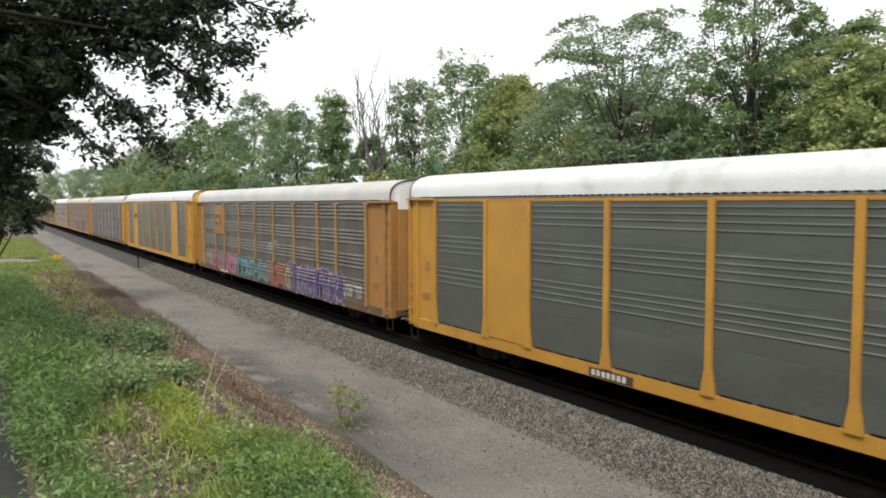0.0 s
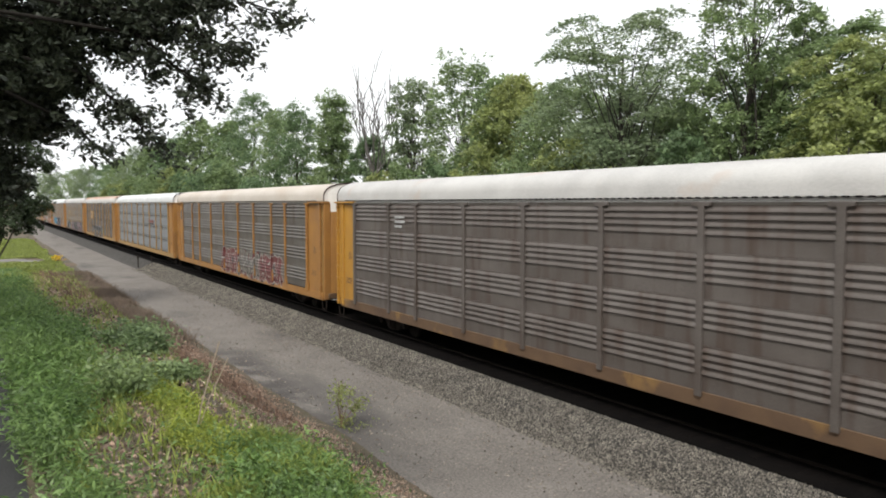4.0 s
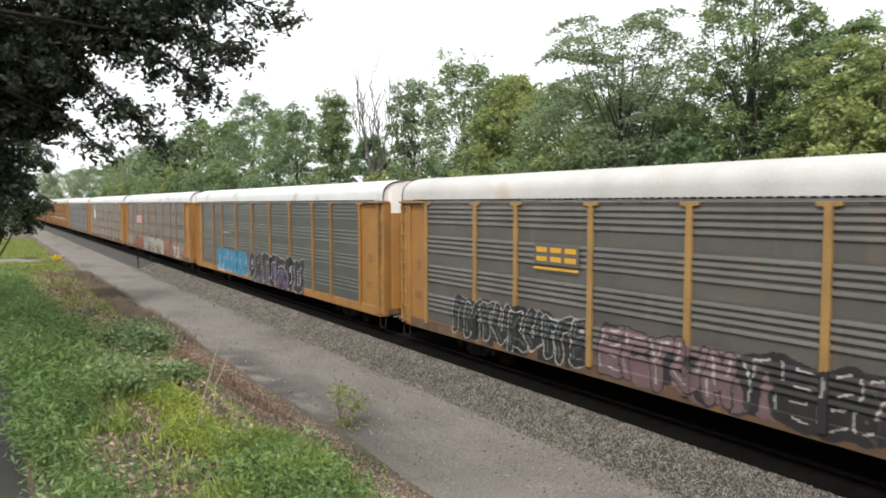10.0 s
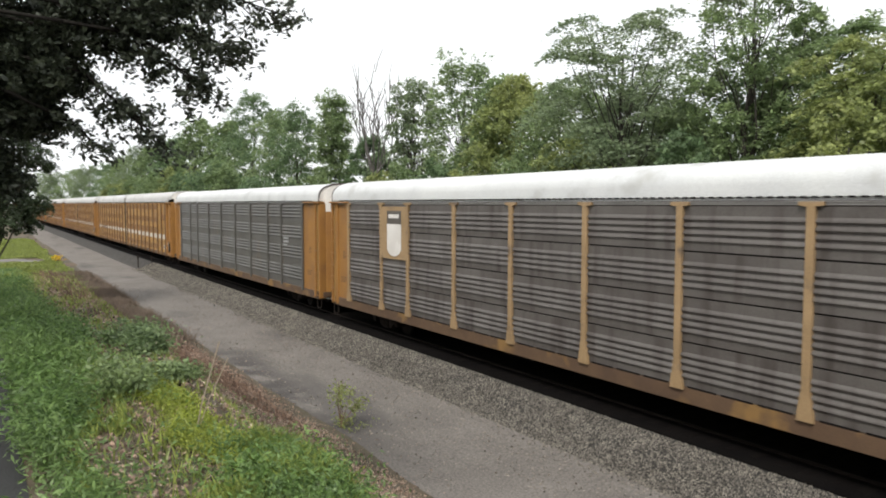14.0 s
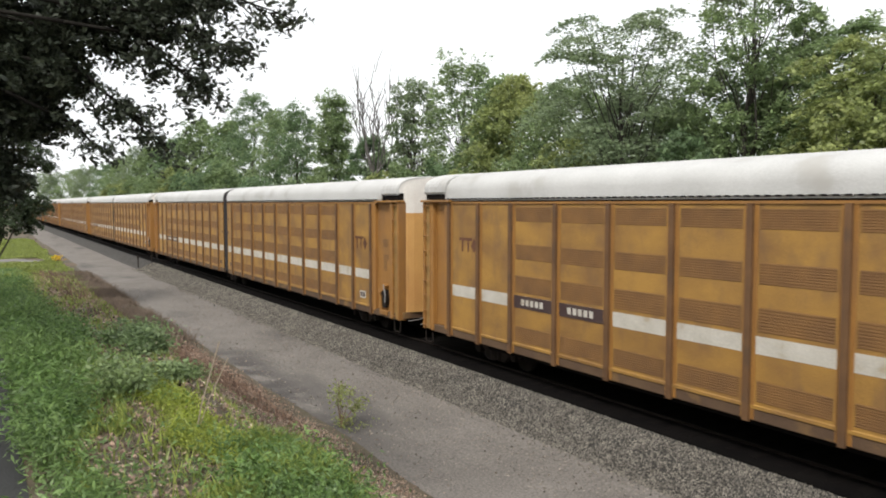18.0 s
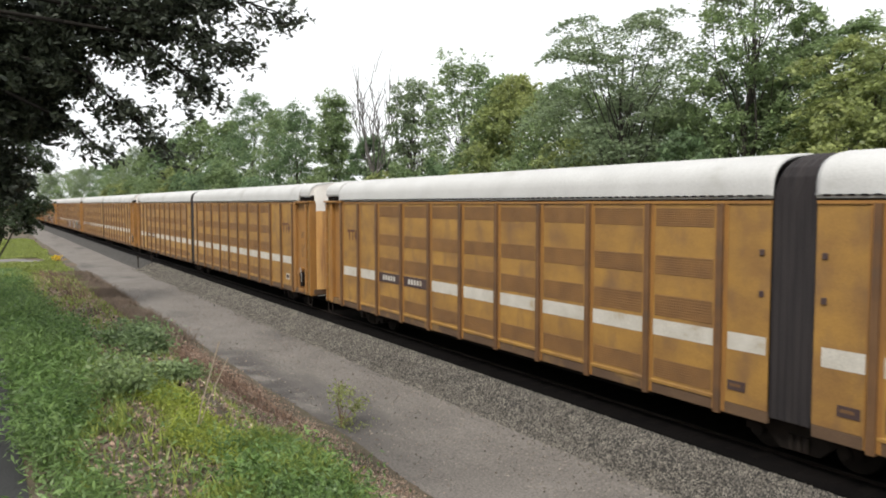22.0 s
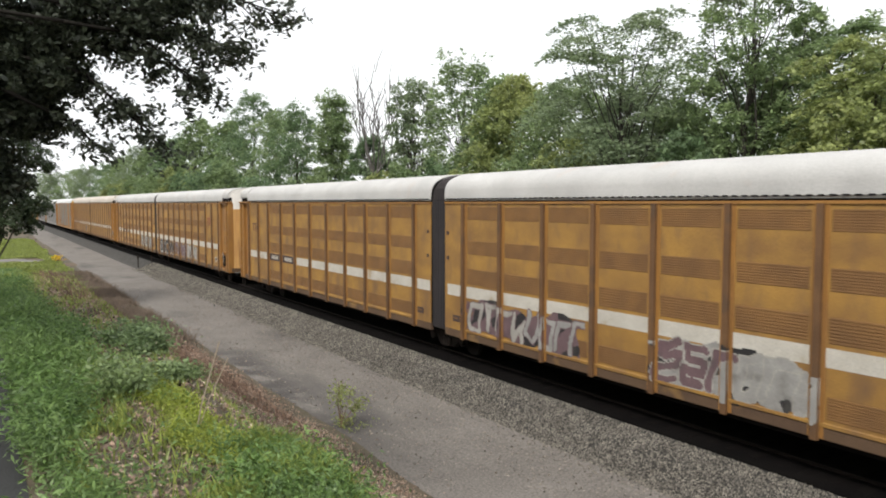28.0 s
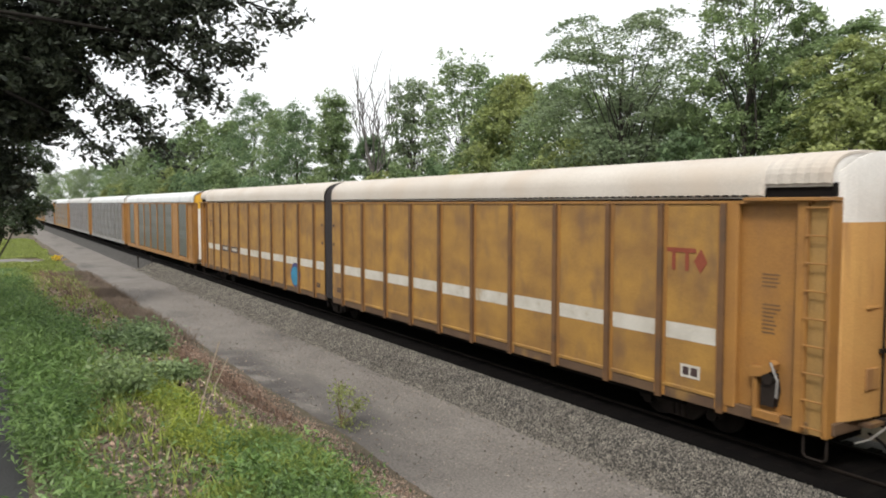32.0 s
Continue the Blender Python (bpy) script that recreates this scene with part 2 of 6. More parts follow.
def part(name, geo, mats, parent, label="", at=None, smooth=False, kind=""):
    """Links a Geo, or a mesh that is shared, as ONE mesh object under a thing or a part."""
    me = geo if isinstance(geo, bpy.types.Mesh) else geo.mesh(name, mats, smooth)
    ob = new(name, me)
    ob.parent = parent
    if at:
        ob.location = at
    return tagged(ob, label=label, kind=kind)


def thing(name, label, category, group="", at=(0, 0, 0), kind=""):
    ob = new(name)
    ob.location = at
    ob.empty_display_size = 0.3
    return tagged(ob, label, category, group, kind)


def solid(name, geo, mats, label, category, group="", kind="", at=None, smooth=False):
    ob = new(name, geo.mesh(name, mats, smooth))
    if at:
        ob.location = at
    return tagged(ob, label, category, group, kind)


# ---- parts of the auto-carrying wagons ----
NEAR = -1.50      # y of the near side's sheeting
shared = {}
skins = {}        # how the near side of each wagon is shaped, for what is painted on it


def once(key, make):
    if key not in shared:
        shared[key] = make()
    return shared[key]


def rib_half(depth):
    return 0.55 * abs(depth) + (0.014 if abs(depth) > 0.025 else 0.004)


def ribbed(w, h, ribs, mat, depth=0.042, name="side_panel"):
    """A pressed panel, lower left corner at the origin, with level ribs (height fractions) standing proud to -y."""
    prof = [(0.0, 0.0)]
    rw = rib_half(depth)
    for r in ribs:
        z = r * h
        prof += [(0.0, z - rw * 0.6), (-depth * 0.8, z - rw * 0.5), (-depth, z - rw * 0.1), (-depth * 0.8, z + rw * 0.7), (0.0, z + rw * 2.1)]
    prof += [(0.0, h), (0.02, h), (0.02, 0.0)]
    return Geo().prism_x(prof, 0.0, w).mesh(name, mat)


def roof_profile(eave, crown, n=22, half=1.49):
    """From the near eave over the crown to the far one."""
    pts = []
    for i in range(n + 1):
        a = math.pi * i / n
        y = -half * math.copysign(abs(math.cos(a)) ** 0.72, math.cos(a))
        pts.append((y, eave + (crown - eave) * math.sin(a) ** 0.62))
    return pts


def roof_sheet(x0, x1, eave, crown, pitch=0.22, rib=0.02):
    """An arched roof of sheets whose ribs run across."""
    g, prof = Geo(), roof_profile(eave, crown)
    n = int((x1 - x0) / pitch) * 2
    rows = []
    for i in range(n + 1):
        x = x0 + (x1 - x0) * i / n
        k = rib if i % 2 else 0.0
        rows.append([(x, y * (1 + k / 1.5), z + k) for y, z in prof])
    v = [p for r in rows for p in r]
    m = len(prof)
    f = [(i * m + j, i * m + j + 1, (i + 1) * m + j + 1, (i + 1) * m + j) for i in range(n) for j in range(m - 1)]
    o = len(v)
    v += [(x, y * 0.98, z - 0.05) for x in (x0, x1) for y, z in prof]
    f += [(j, o + j, o + j + 1, j + 1) for j in range(m - 1)]
    e = n * m
    f += [(e + j, e + j + 1, o + m + j + 1, o + m + j) for j in range(m - 1)]
    f += [(o + j, o + m + j, o + m + j + 1, o + j + 1) for j in range(m - 1)]
    return g.add(v, f)


def eave_notches(x0, x1, eave):
    """Black blocks: shade in the roof sheets' open corrugation ends along the near eave."""
    g = Geo()
    for k in range(int((x1 - x0) / 0.22)):
        g.box(x0 + 0.22 * k + 0.05, x0 + 0.22 * k + 0.16, -1.522, -1.47, eave - 0.012, eave + 0.022)
    return g


def end_door(side, end, eave, crown, z0, split=None):
    """One leaf of the curved doors that close the wagon's end. side -1: near, 1: far; end 1: towards +x, x = 0 at the door's root."""
    g = Geo()
    plan = [(0.0, 1.40), (0.16, 1.33), (0.30, 1.16), (0.38, 0.92), (0.43, 0.60), (0.46, 0.30), (0.47, 0.012)]
    rows = []
    for x, y in plan:
        top = eave + (crown - eave) * max(0.0, 1 - (y / 1.49) ** 2.6) ** 0.62 - 0.02
        zl = [z0 + (split - z0) * k for k in (0, 0.35, 0.7, 1.0)] + [max(top, split + 0.05)]
        rows.append([(end * x, side * y, z) for z in zl])
    n, m = len(rows), 5
    v = [p for r in rows for p in r] + [(p[0] - end * 0.05, p[1] * 0.97, p[2]) for r in rows for p in r]
    o = n * m
    for i in range(n - 1):
        for j in range(m - 1):
            a, b, c, d = i * m + j, (i + 1) * m + j, (i + 1) * m + j + 1, i * m + j + 1
            mat = 1 if j == m - 2 else 0
            g.f += [(a, b, c, d), (o + d, o + c, o + b, o + a)]
            g.m += [mat, mat]
        t = m - 1
        g.f += [(i * m + t, (i + 1) * m + t, o + (i + 1) * m + t, o + i * m + t), (i * m, o + i * m, o + (i + 1) * m, (i + 1) * m)]
        g.m += [1, 0]
    g.f += [tuple(range(m)) + tuple(range(o + m - 1, o - 1, -1)), tuple(range((n - 1) * m, n * m))[::-1] + tuple(range(o + (n - 1) * m, o + n * m))]
    g.m += [0, 0]
    g.v = v
    return g


def wheelset(parent, x):
    """An axle with its two flanged wheels."""
    def make():
        g = Geo()
        prof = [(0.0, 0.10), (0.02, 0.42), (0.10, 0.42), (0.115, 0.445), (0.135, 0.445), (0.14, 0.12)]
        n = 20
        v = []
        for i in range(n):
            w = 2 * math.pi * i / n
            v += [(r * math.cos(w), -y, r * math.sin(w)) for y, r in prof]
        k = len(prof)
        f = [(i * k + j, i * k + j + 1, ((i + 1) % n) * k + j + 1, ((i + 1) % n) * k + j) for i in range(n) for j in range(k - 1)]
        return g.add(v, f + [tuple(i * k for i in range(n)), tuple(i * k + k - 1 for i in range(n - 1, -1, -1))]).mesh("wheel", WHEEL)
    for s in (-1, 1):
        w = part("wheel", once("wheel", make), None, parent, at=(x, s * 0.70, 0.44))
        if s < 0:
            w.rotation_euler = (0, 0, math.pi)
    part("axle", once("axle", lambda: Geo().tube((0, -0.95, 0), (0, 0.95, 0), 0.08, sides=8).mesh("axle", IRON)), None, parent, at=(x, 0, 0.44))


def truck(parent, x):
    """A two-axle truck with cast side frames and springs."""
    def frame_mesh():
        g = Geo()
        top = [(-1.15, 0.42), (-1.15, 0.62), (-0.75, 0.66), (-0.35, 0.80), (0.35, 0.80), (0.75, 0.66), (1.15, 0.62), (1.15, 0.42), (0.95, 0.42), (0.72, 0.52), (0.40, 0.22), (-0.40, 0.22), (-0.72, 0.52), (-0.95, 0.42)]
        g.prism_y(top, -0.07, 0.07)
        for k in (-0.16, 0, 0.16):
            g.tube((k, -0.09, 0.26), (k, -0.09, 0.55), 0.07, sides=8)
        for k in (-0.88, 0.88):
            g.tube((k, -0.13, 0.46), (k, 0.1, 0.46), 0.13, sides=10)
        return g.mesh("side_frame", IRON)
    tr = part("truck", Geo().box(-0.25, 0.25, -0.95, 0.95, 0.42, 0.68, cut=0.03), IRON, parent, "brown cast-steel wheel truck, blackened for the shade under the wagon", at=(x, 0, 0))
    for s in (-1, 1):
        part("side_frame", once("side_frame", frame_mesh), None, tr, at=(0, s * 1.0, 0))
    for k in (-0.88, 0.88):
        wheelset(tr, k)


def coupler(parent, end, x):
    """Shank and knuckle at the wagon's end, with the air hose and the lever that parts it."""
    g = Geo()
    g.box(-0.55, 0.10, -0.09, 0.09, 0.80, 0.96, cut=0.02)
    g.prism_y([(0.08, 0.74), (0.42, 0.76), (0.52, 0.88), (0.42, 1.0), (0.08, 1.02)], -0.14, 0.12)
    c = part("coupler", g, IRON, parent, "brown cast-steel coupler", at=(x, 0, 0))
    if end < 0:
        c.rotation_euler = (0, 0, math.pi)
    h = Geo().path([(x - end * 0.2, -0.35, 0.72), (x + end * 0.05, -0.35, 0.60), (x + end * 0.2, -0.30, 0.42), (x + end * 0.42, -0.25, 0.38)], 0.028)
    part("air_hose", h, BLACK, parent)
    lv = Geo().path([(x + end * 0.10, -1.35, 0.78), (x + end * 0.16, -1.0, 0.80), (x + end * 0.16, -0.45, 0.92), (x + end * 0.25, -0.2, 0.95)], 0.018)
    part("cut_lever", lv, GREY_POST, parent)


def ladder(parent, x, y, z0, z1, mat, count=9, w=0.42, rung_mat=None):
    """Two stiles and its rungs, standing just off the near side."""
    g = Geo()
    for k in (-w / 2, w / 2):
        g.box(k - 0.025, k + 0.025, -0.03, 0.05, 0, z1 - z0, cut=0.006)
    la = part("ladder", g, mat, parent, at=(x, y, z0))
    mesh = once(("rung", w, (rung_mat or mat).name), lambda: Geo().tube((-w / 2, 0, 0), (w / 2, 0, 0), 0.016, sides=6).mesh("rung", rung_mat or mat))
    for i in range(count):
        part("rung", mesh, None, la, at=(0, -0.06, 0.10 + (z1 - z0 - 0.2) * i / (count - 1)))
    return la


def stirrup(parent, x, y, mat):
    g = Geo().path([(-0.22, 0, 0.80), (-0.22, 0, 0.36), (-0.16, 0, 0.30), (0.16, 0, 0.30), (0.22, 0, 0.36), (0.22, 0, 0.80)], 0.024)
    part("sill_step", g, mat, parent, at=(x, y, 0))


def bars(parent, x, z, w, h, mat, n=3, y=NEAR - 0.012, name="stencil_mark", seed=1):
    """Lines of unreadable small lettering as plain bars."""
    r, g = random.Random(seed), Geo()
    step = h / n
    for i in range(n):
        ww = w * r.uniform(0.6, 1.0)
        g.box(x - w / 2, x - w / 2 + ww, y - 0.004, y, z + i * step, z + i * step + step * 0.5)
    return part(name, g, mat, parent)


def skin_profile(sk):
    """Height and depth of the corners of one panel's pressed ribs, from the panel's foot."""
    z, d, rw = [], [], rib_half(sk["depth"])
    for r in sk["ribs"]:
        m = r * sk["h"] + sk["gap"] / 2
        z += [m - rw * 0.6, m - rw * 0.5, m - rw * 0.1, m + rw * 0.7, m + rw * 2.1]
        d += [0.0, sk["depth"] * 0.8, sk["depth"], sk["depth"] * 0.8, 0.0]
    return np.array(z or [0.0, 1.0]), np.array(d or [0.0, 0.0])


WAYS = ((0, 3, 6, 9, 10, 7, 4, 2), (0, 3, 6, 9, 10, 11), (2, 1, 0, 3, 4, 5, 8, 7, 6, 9, 10, 11), (9, 6, 3, 0, 4, 8, 5, 2), (10, 7, 4, 1, 4, 9, 10, 11), (0, 3, 6, 9, 10, 11, 8, 5, 2, 1, 0), (9, 6, 3, 1, 5, 8, 11), (0, 3, 9, 4, 11, 8, 2))


def graffiti(parent, x0, x1, z0, z1, fills, edge, seed, letter=0.8, fat=0.105, rim=0.035, cloud=None, shine=None, shade=None, slant=0.12, murk=None):
    """Sprayed lettering that cannot be read, laid on the ribs and posts it is painted over: cloud, cast edge, rim, fill, shine."""
    sk = skins[parent.name]
    r, h = random.Random(seed), z1 - z0
    pz, pd = skin_profile(sk)
    zs = set(np.round(np.arange(z0 - 0.06, z1 + 0.1, 0.034), 4))
    for k in range(5):
        zs |= {round(float(sk["z1"] + k * sk["pitch"] + v), 4) for v in pz if z0 < sk["z1"] + k * sk["pitch"] + v < z1 + 0.1}
    xs = set(np.round(np.arange(x0 - 0.1, x1 + 0.1, 0.036), 4))
    for p in sk["posts"]:
        xs |= {round(p + e, 4) for e in (-sk["half"] - 0.004, -sk["half"], sk["half"], sk["half"] + 0.004) if x0 < p < x1}
    X, Z = np.meshgrid(np.array(sorted(xs)), np.array(sorted(zs)), indexing="ij")
    up = Z - sk["z1"]
    depth = np.interp(np.mod(up, sk["pitch"]), pz, pd, left=0.0, right=0.0)
    Y = np.where(up < 0, -1.49, -1.475 - depth)
    for a, b in sk["plates"]:
        Y = np.where((X > a) & (X < b) & (up > 0), -1.515, Y)
    for p in sk["posts"]:
        Y = np.where((abs(X - p) < sk["half"] + 0.002) & (up > -0.2), np.minimum(Y, -1.562 if sk["depth"] == 0 else -1.55), Y)
    Y = Y - 0.005
    cx, cz = (X[1:, 1:] + X[:-1, :-1]) / 2, (Z[1:, 1:] + Z[:-1, :-1]) / 2
    wx = cx + 0.035 * h * np.sin(cz * 7.1 + seed) - slant * (cz - z0)
    wz = cz + 0.045 * h * np.sin(cx * 3.3 + 2 * seed) + 0.02 * h * np.sin(cx * 9.7)

    def away(a, b, dx=0.0, dz=0.0):
        px, pz2, vx, vz = wx - dx - a[0], wz - dz - a[1], b[0] - a[0], b[1] - a[1]
        k = np.clip((px * vx + pz2 * vz) / max(vx * vx + vz * vz, 1e-6), 0, 1)
        return np.hypot(px - k * vx, pz2 - k * vz)

    mats, pick = [], np.full(cx.shape, -1)

    def lay(mask, mat):
        if mat not in mats:
            mats.append(mat)
        pick[mask] = mats.index(mat)

    if cloud:
        n = np.array([[noise.noise((a * 1.7, b * 2.2, seed)) for b in cz[0, ::4]] for a in cx[::4, 0]])
        n = np.array([np.interp(cz[0], cz[0, ::4], row) for row in n])
        n = np.array([np.interp(cx[:, 0], cx[::4, 0], col) for col in n.T]).T
        ends_in = np.minimum(cx - x0, x1 - cx) / (0.5 * h)
        mass = (abs(cz - (z0 + z1) / 2) < h * (0.45 + 0.25 * n)) & (ends_in > 0.25 + n)
        lay(mass, cloud)
        lay(mass & (np.roll(n, 9, 0) > 0.16), murk or S["black"])
    words, x = [], x0 + 0.1 * h
    while x < x1 - 0.3 * h:
        w = min(h * letter * r.uniform(0.8, 1.15), x1 - x)
        grid = [(x + w * (0.18 + 0.64 * i / 2) + r.uniform(-0.05, 0.05) * w, z0 + h * (0.15 + 0.70 * j / 3) + r.uniform(-0.04, 0.04) * h) for j in range(4) for i in range(3)]
        way = r.choice(WAYS)
        words.append((fills[int((x - x0) / (x1 - x0) * len(fills)) % len(fills)], [(grid[a], grid[b]) for a, b in zip(way, way[1:])]))
        x += w * 0.92
    wide = fat * h * (1 + 0.25 * np.sin(cx * 5 + seed) * np.sin(cz * 4))
    for fill, segs in words:
        if shade:
            lay(np.min([away(a, b, 0.07 * h, -0.06 * h) for a, b in segs], axis=0) < wide + rim * h, shade)
    for fill, segs in words:
        d = np.min([away(a, b) for a, b in segs], axis=0)
        lay(d < wide + rim * h, edge)
        lay(d < wide, fill)
        if shine:
            s = np.min([away(a, b, -0.03 * h, 0.03 * h) for a, b in segs[::2]], axis=0)
            lay((s < 0.018 * h) & (d < wide), shine)
    ii, jj = np.nonzero(pick >= 0)
    n = X.shape[1]
    quads = np.stack([ii * n + jj, (ii + 1) * n + jj, (ii + 1) * n + jj + 1, ii * n + jj + 1], axis=1)
    used, back = np.unique(quads, return_inverse=True)
    me = bpy.data.meshes.new("graffiti")
    me.from_pydata(np.stack([X.ravel()[used], Y.ravel()[used], Z.ravel()[used]], axis=1).tolist(), [], back.reshape(-1, 4).tolist())
    for m in mats:
        me.materials.append(m)
    me.polygons.foreach_set("material_index", pick[ii, jj].astype(np.int32))
    me.update()
    part("graffiti", me, None, parent, "sprayed graffiti lettering", kind="stuff")


def ends(car, L, eave, crown, body, door, door_top, split, roof_mat, cap=None, ladder_mat=None, rungs=9, z_low=0.74):
    """What both ends of a wagon share: doors, corner columns with ladders, end sill, steps and couplers."""
    cap = cap or body
    for end in (1, -1):
        xe = end * (L / 2 - 0.66)
        for side in (-1, 1):
            g = end_door(side, end, eave, crown, 1.02, split)
            d = part("end_door", g, [door, door_top], car, "curved steel end door", at=(xe - end * 0.28, 0, 0))
            if side < 0:
                lock = Geo().tube((end * 0.50, -0.10, 1.05), (end * 0.50, -0.10, crown - 0.25), 0.022)
                lock.box(end * 0.50 - 0.04, end * 0.50 + 0.04, -0.2, -0.05, 2.2, 2.28)
                part("lock_rod", lock, IRON if body is YELLOW else body, d)
                part("door_rail", Geo().box(min(end * 0.445, end * 0.475), max(end * 0.445, end * 0.475), -0.62, -0.15, 3.05, 3.09), door, d)
                part("door_box", Geo().box(min(end * 0.445, end * 0.485), max(end * 0.445, end * 0.485), -0.60, -0.22, 1.55, 1.95, cut=0.01), door, d)
        a, b = sorted((xe, xe - end * 0.10))
        c, d2 = sorted((xe - end * 0.50, xe - end * 0.66))
        for s in (-1, 1):
            col = Geo()
            for x0, x1 in ((a, b), (c, d2)):
                y0, y1 = sorted((s * 1.20, s * 1.52))
                col.box(x0, x1, y0, y1, z_low, eave - 0.10, cut=0.012)
            y0, y1 = sorted((s * 1.30, s * 1.34))
            col.box(min(a, c), max(b, d2), y0, y1, z_low, eave - 0.10)
            y0, y1 = sorted((s * 0.2, s * 1.31))
            part("end_wall", Geo().box(*sorted((xe - end * 0.62, xe - end * 0.655)), y0, y1, z_low, eave - 0.10), body, car)
            y0, y1 = sorted((s * 1.345, s * 1.44))
            part("ladder_plate", Geo().box(*sorted((xe - end * 0.102, xe - end * 0.498)), y0, y1, z_low + 0.003, eave - 0.103), YELLOW_DIM if body is YELLOW else body, car)
            part("corner_column", col, body, car)
            x0, x1 = sorted((xe + end * 0.03, xe - end * 1.75))
            y0, y1 = sorted((s * 1.25, s * 1.60))
            part("roof_bracket", Geo().box(x0, x1, y0, y1, eave - 0.10, eave - 0.03, cut=0.01), cap, car)
        ladder(car, xe - end * 0.26, -1.50, z_low + 0.05, eave - 0.12 if rungs > 5 else z_low + 1.6, ladder_mat or body, rungs)
        es = Geo().box(*sorted((xe + end * 0.05, xe - end * 0.60)), -1.35, 1.35, 0.78, 1.02, cut=0.02)
        es.box(*sorted((xe + end * 0.28, xe + end * 0.05)), -0.55, 0.55, 0.86, 0.93)
        part("end_sill", es, SILL_RUST, car)
        stirrup(car, xe - end * 0.26, -1.42, IRON)
        stirrup(car, xe - end * 0.26, 1.42, IRON)
        coupler(car, end, end * (L / 2 - 0.33))


def underframe(car, L, trucks, sill_mat, z0, z1):
    h = L / 2 - 0.95
    for s in (-1, 1):
        y0, y1 = sorted((s * 1.36, s * 1.49))
        part("side_sill", Geo().box(-h, h, y0, y1, z0, z1, cut=0.015), sill_mat, car)
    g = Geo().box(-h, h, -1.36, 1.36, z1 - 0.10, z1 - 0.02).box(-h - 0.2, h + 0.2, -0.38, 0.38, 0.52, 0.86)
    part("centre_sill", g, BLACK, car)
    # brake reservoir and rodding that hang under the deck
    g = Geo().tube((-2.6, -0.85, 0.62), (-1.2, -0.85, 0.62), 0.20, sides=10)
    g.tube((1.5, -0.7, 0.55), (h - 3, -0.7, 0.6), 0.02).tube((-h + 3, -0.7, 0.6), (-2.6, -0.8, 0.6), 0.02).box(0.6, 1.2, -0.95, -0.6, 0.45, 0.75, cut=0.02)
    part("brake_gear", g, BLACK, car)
    for x in trucks:
        truck(car, x)


RIBS_GROUP = (0.385, 0.56, 0.72, 0.875)
RIBS_SPLIT = (0.225, 0.385, 0.545, 0.705)


def rib_rows(ribs, smooth, r, rows):
    """The ribs of one row of panels: screened wagons carry them in the upper rows alone."""
    return () if smooth and r < rows - 3 else ribs


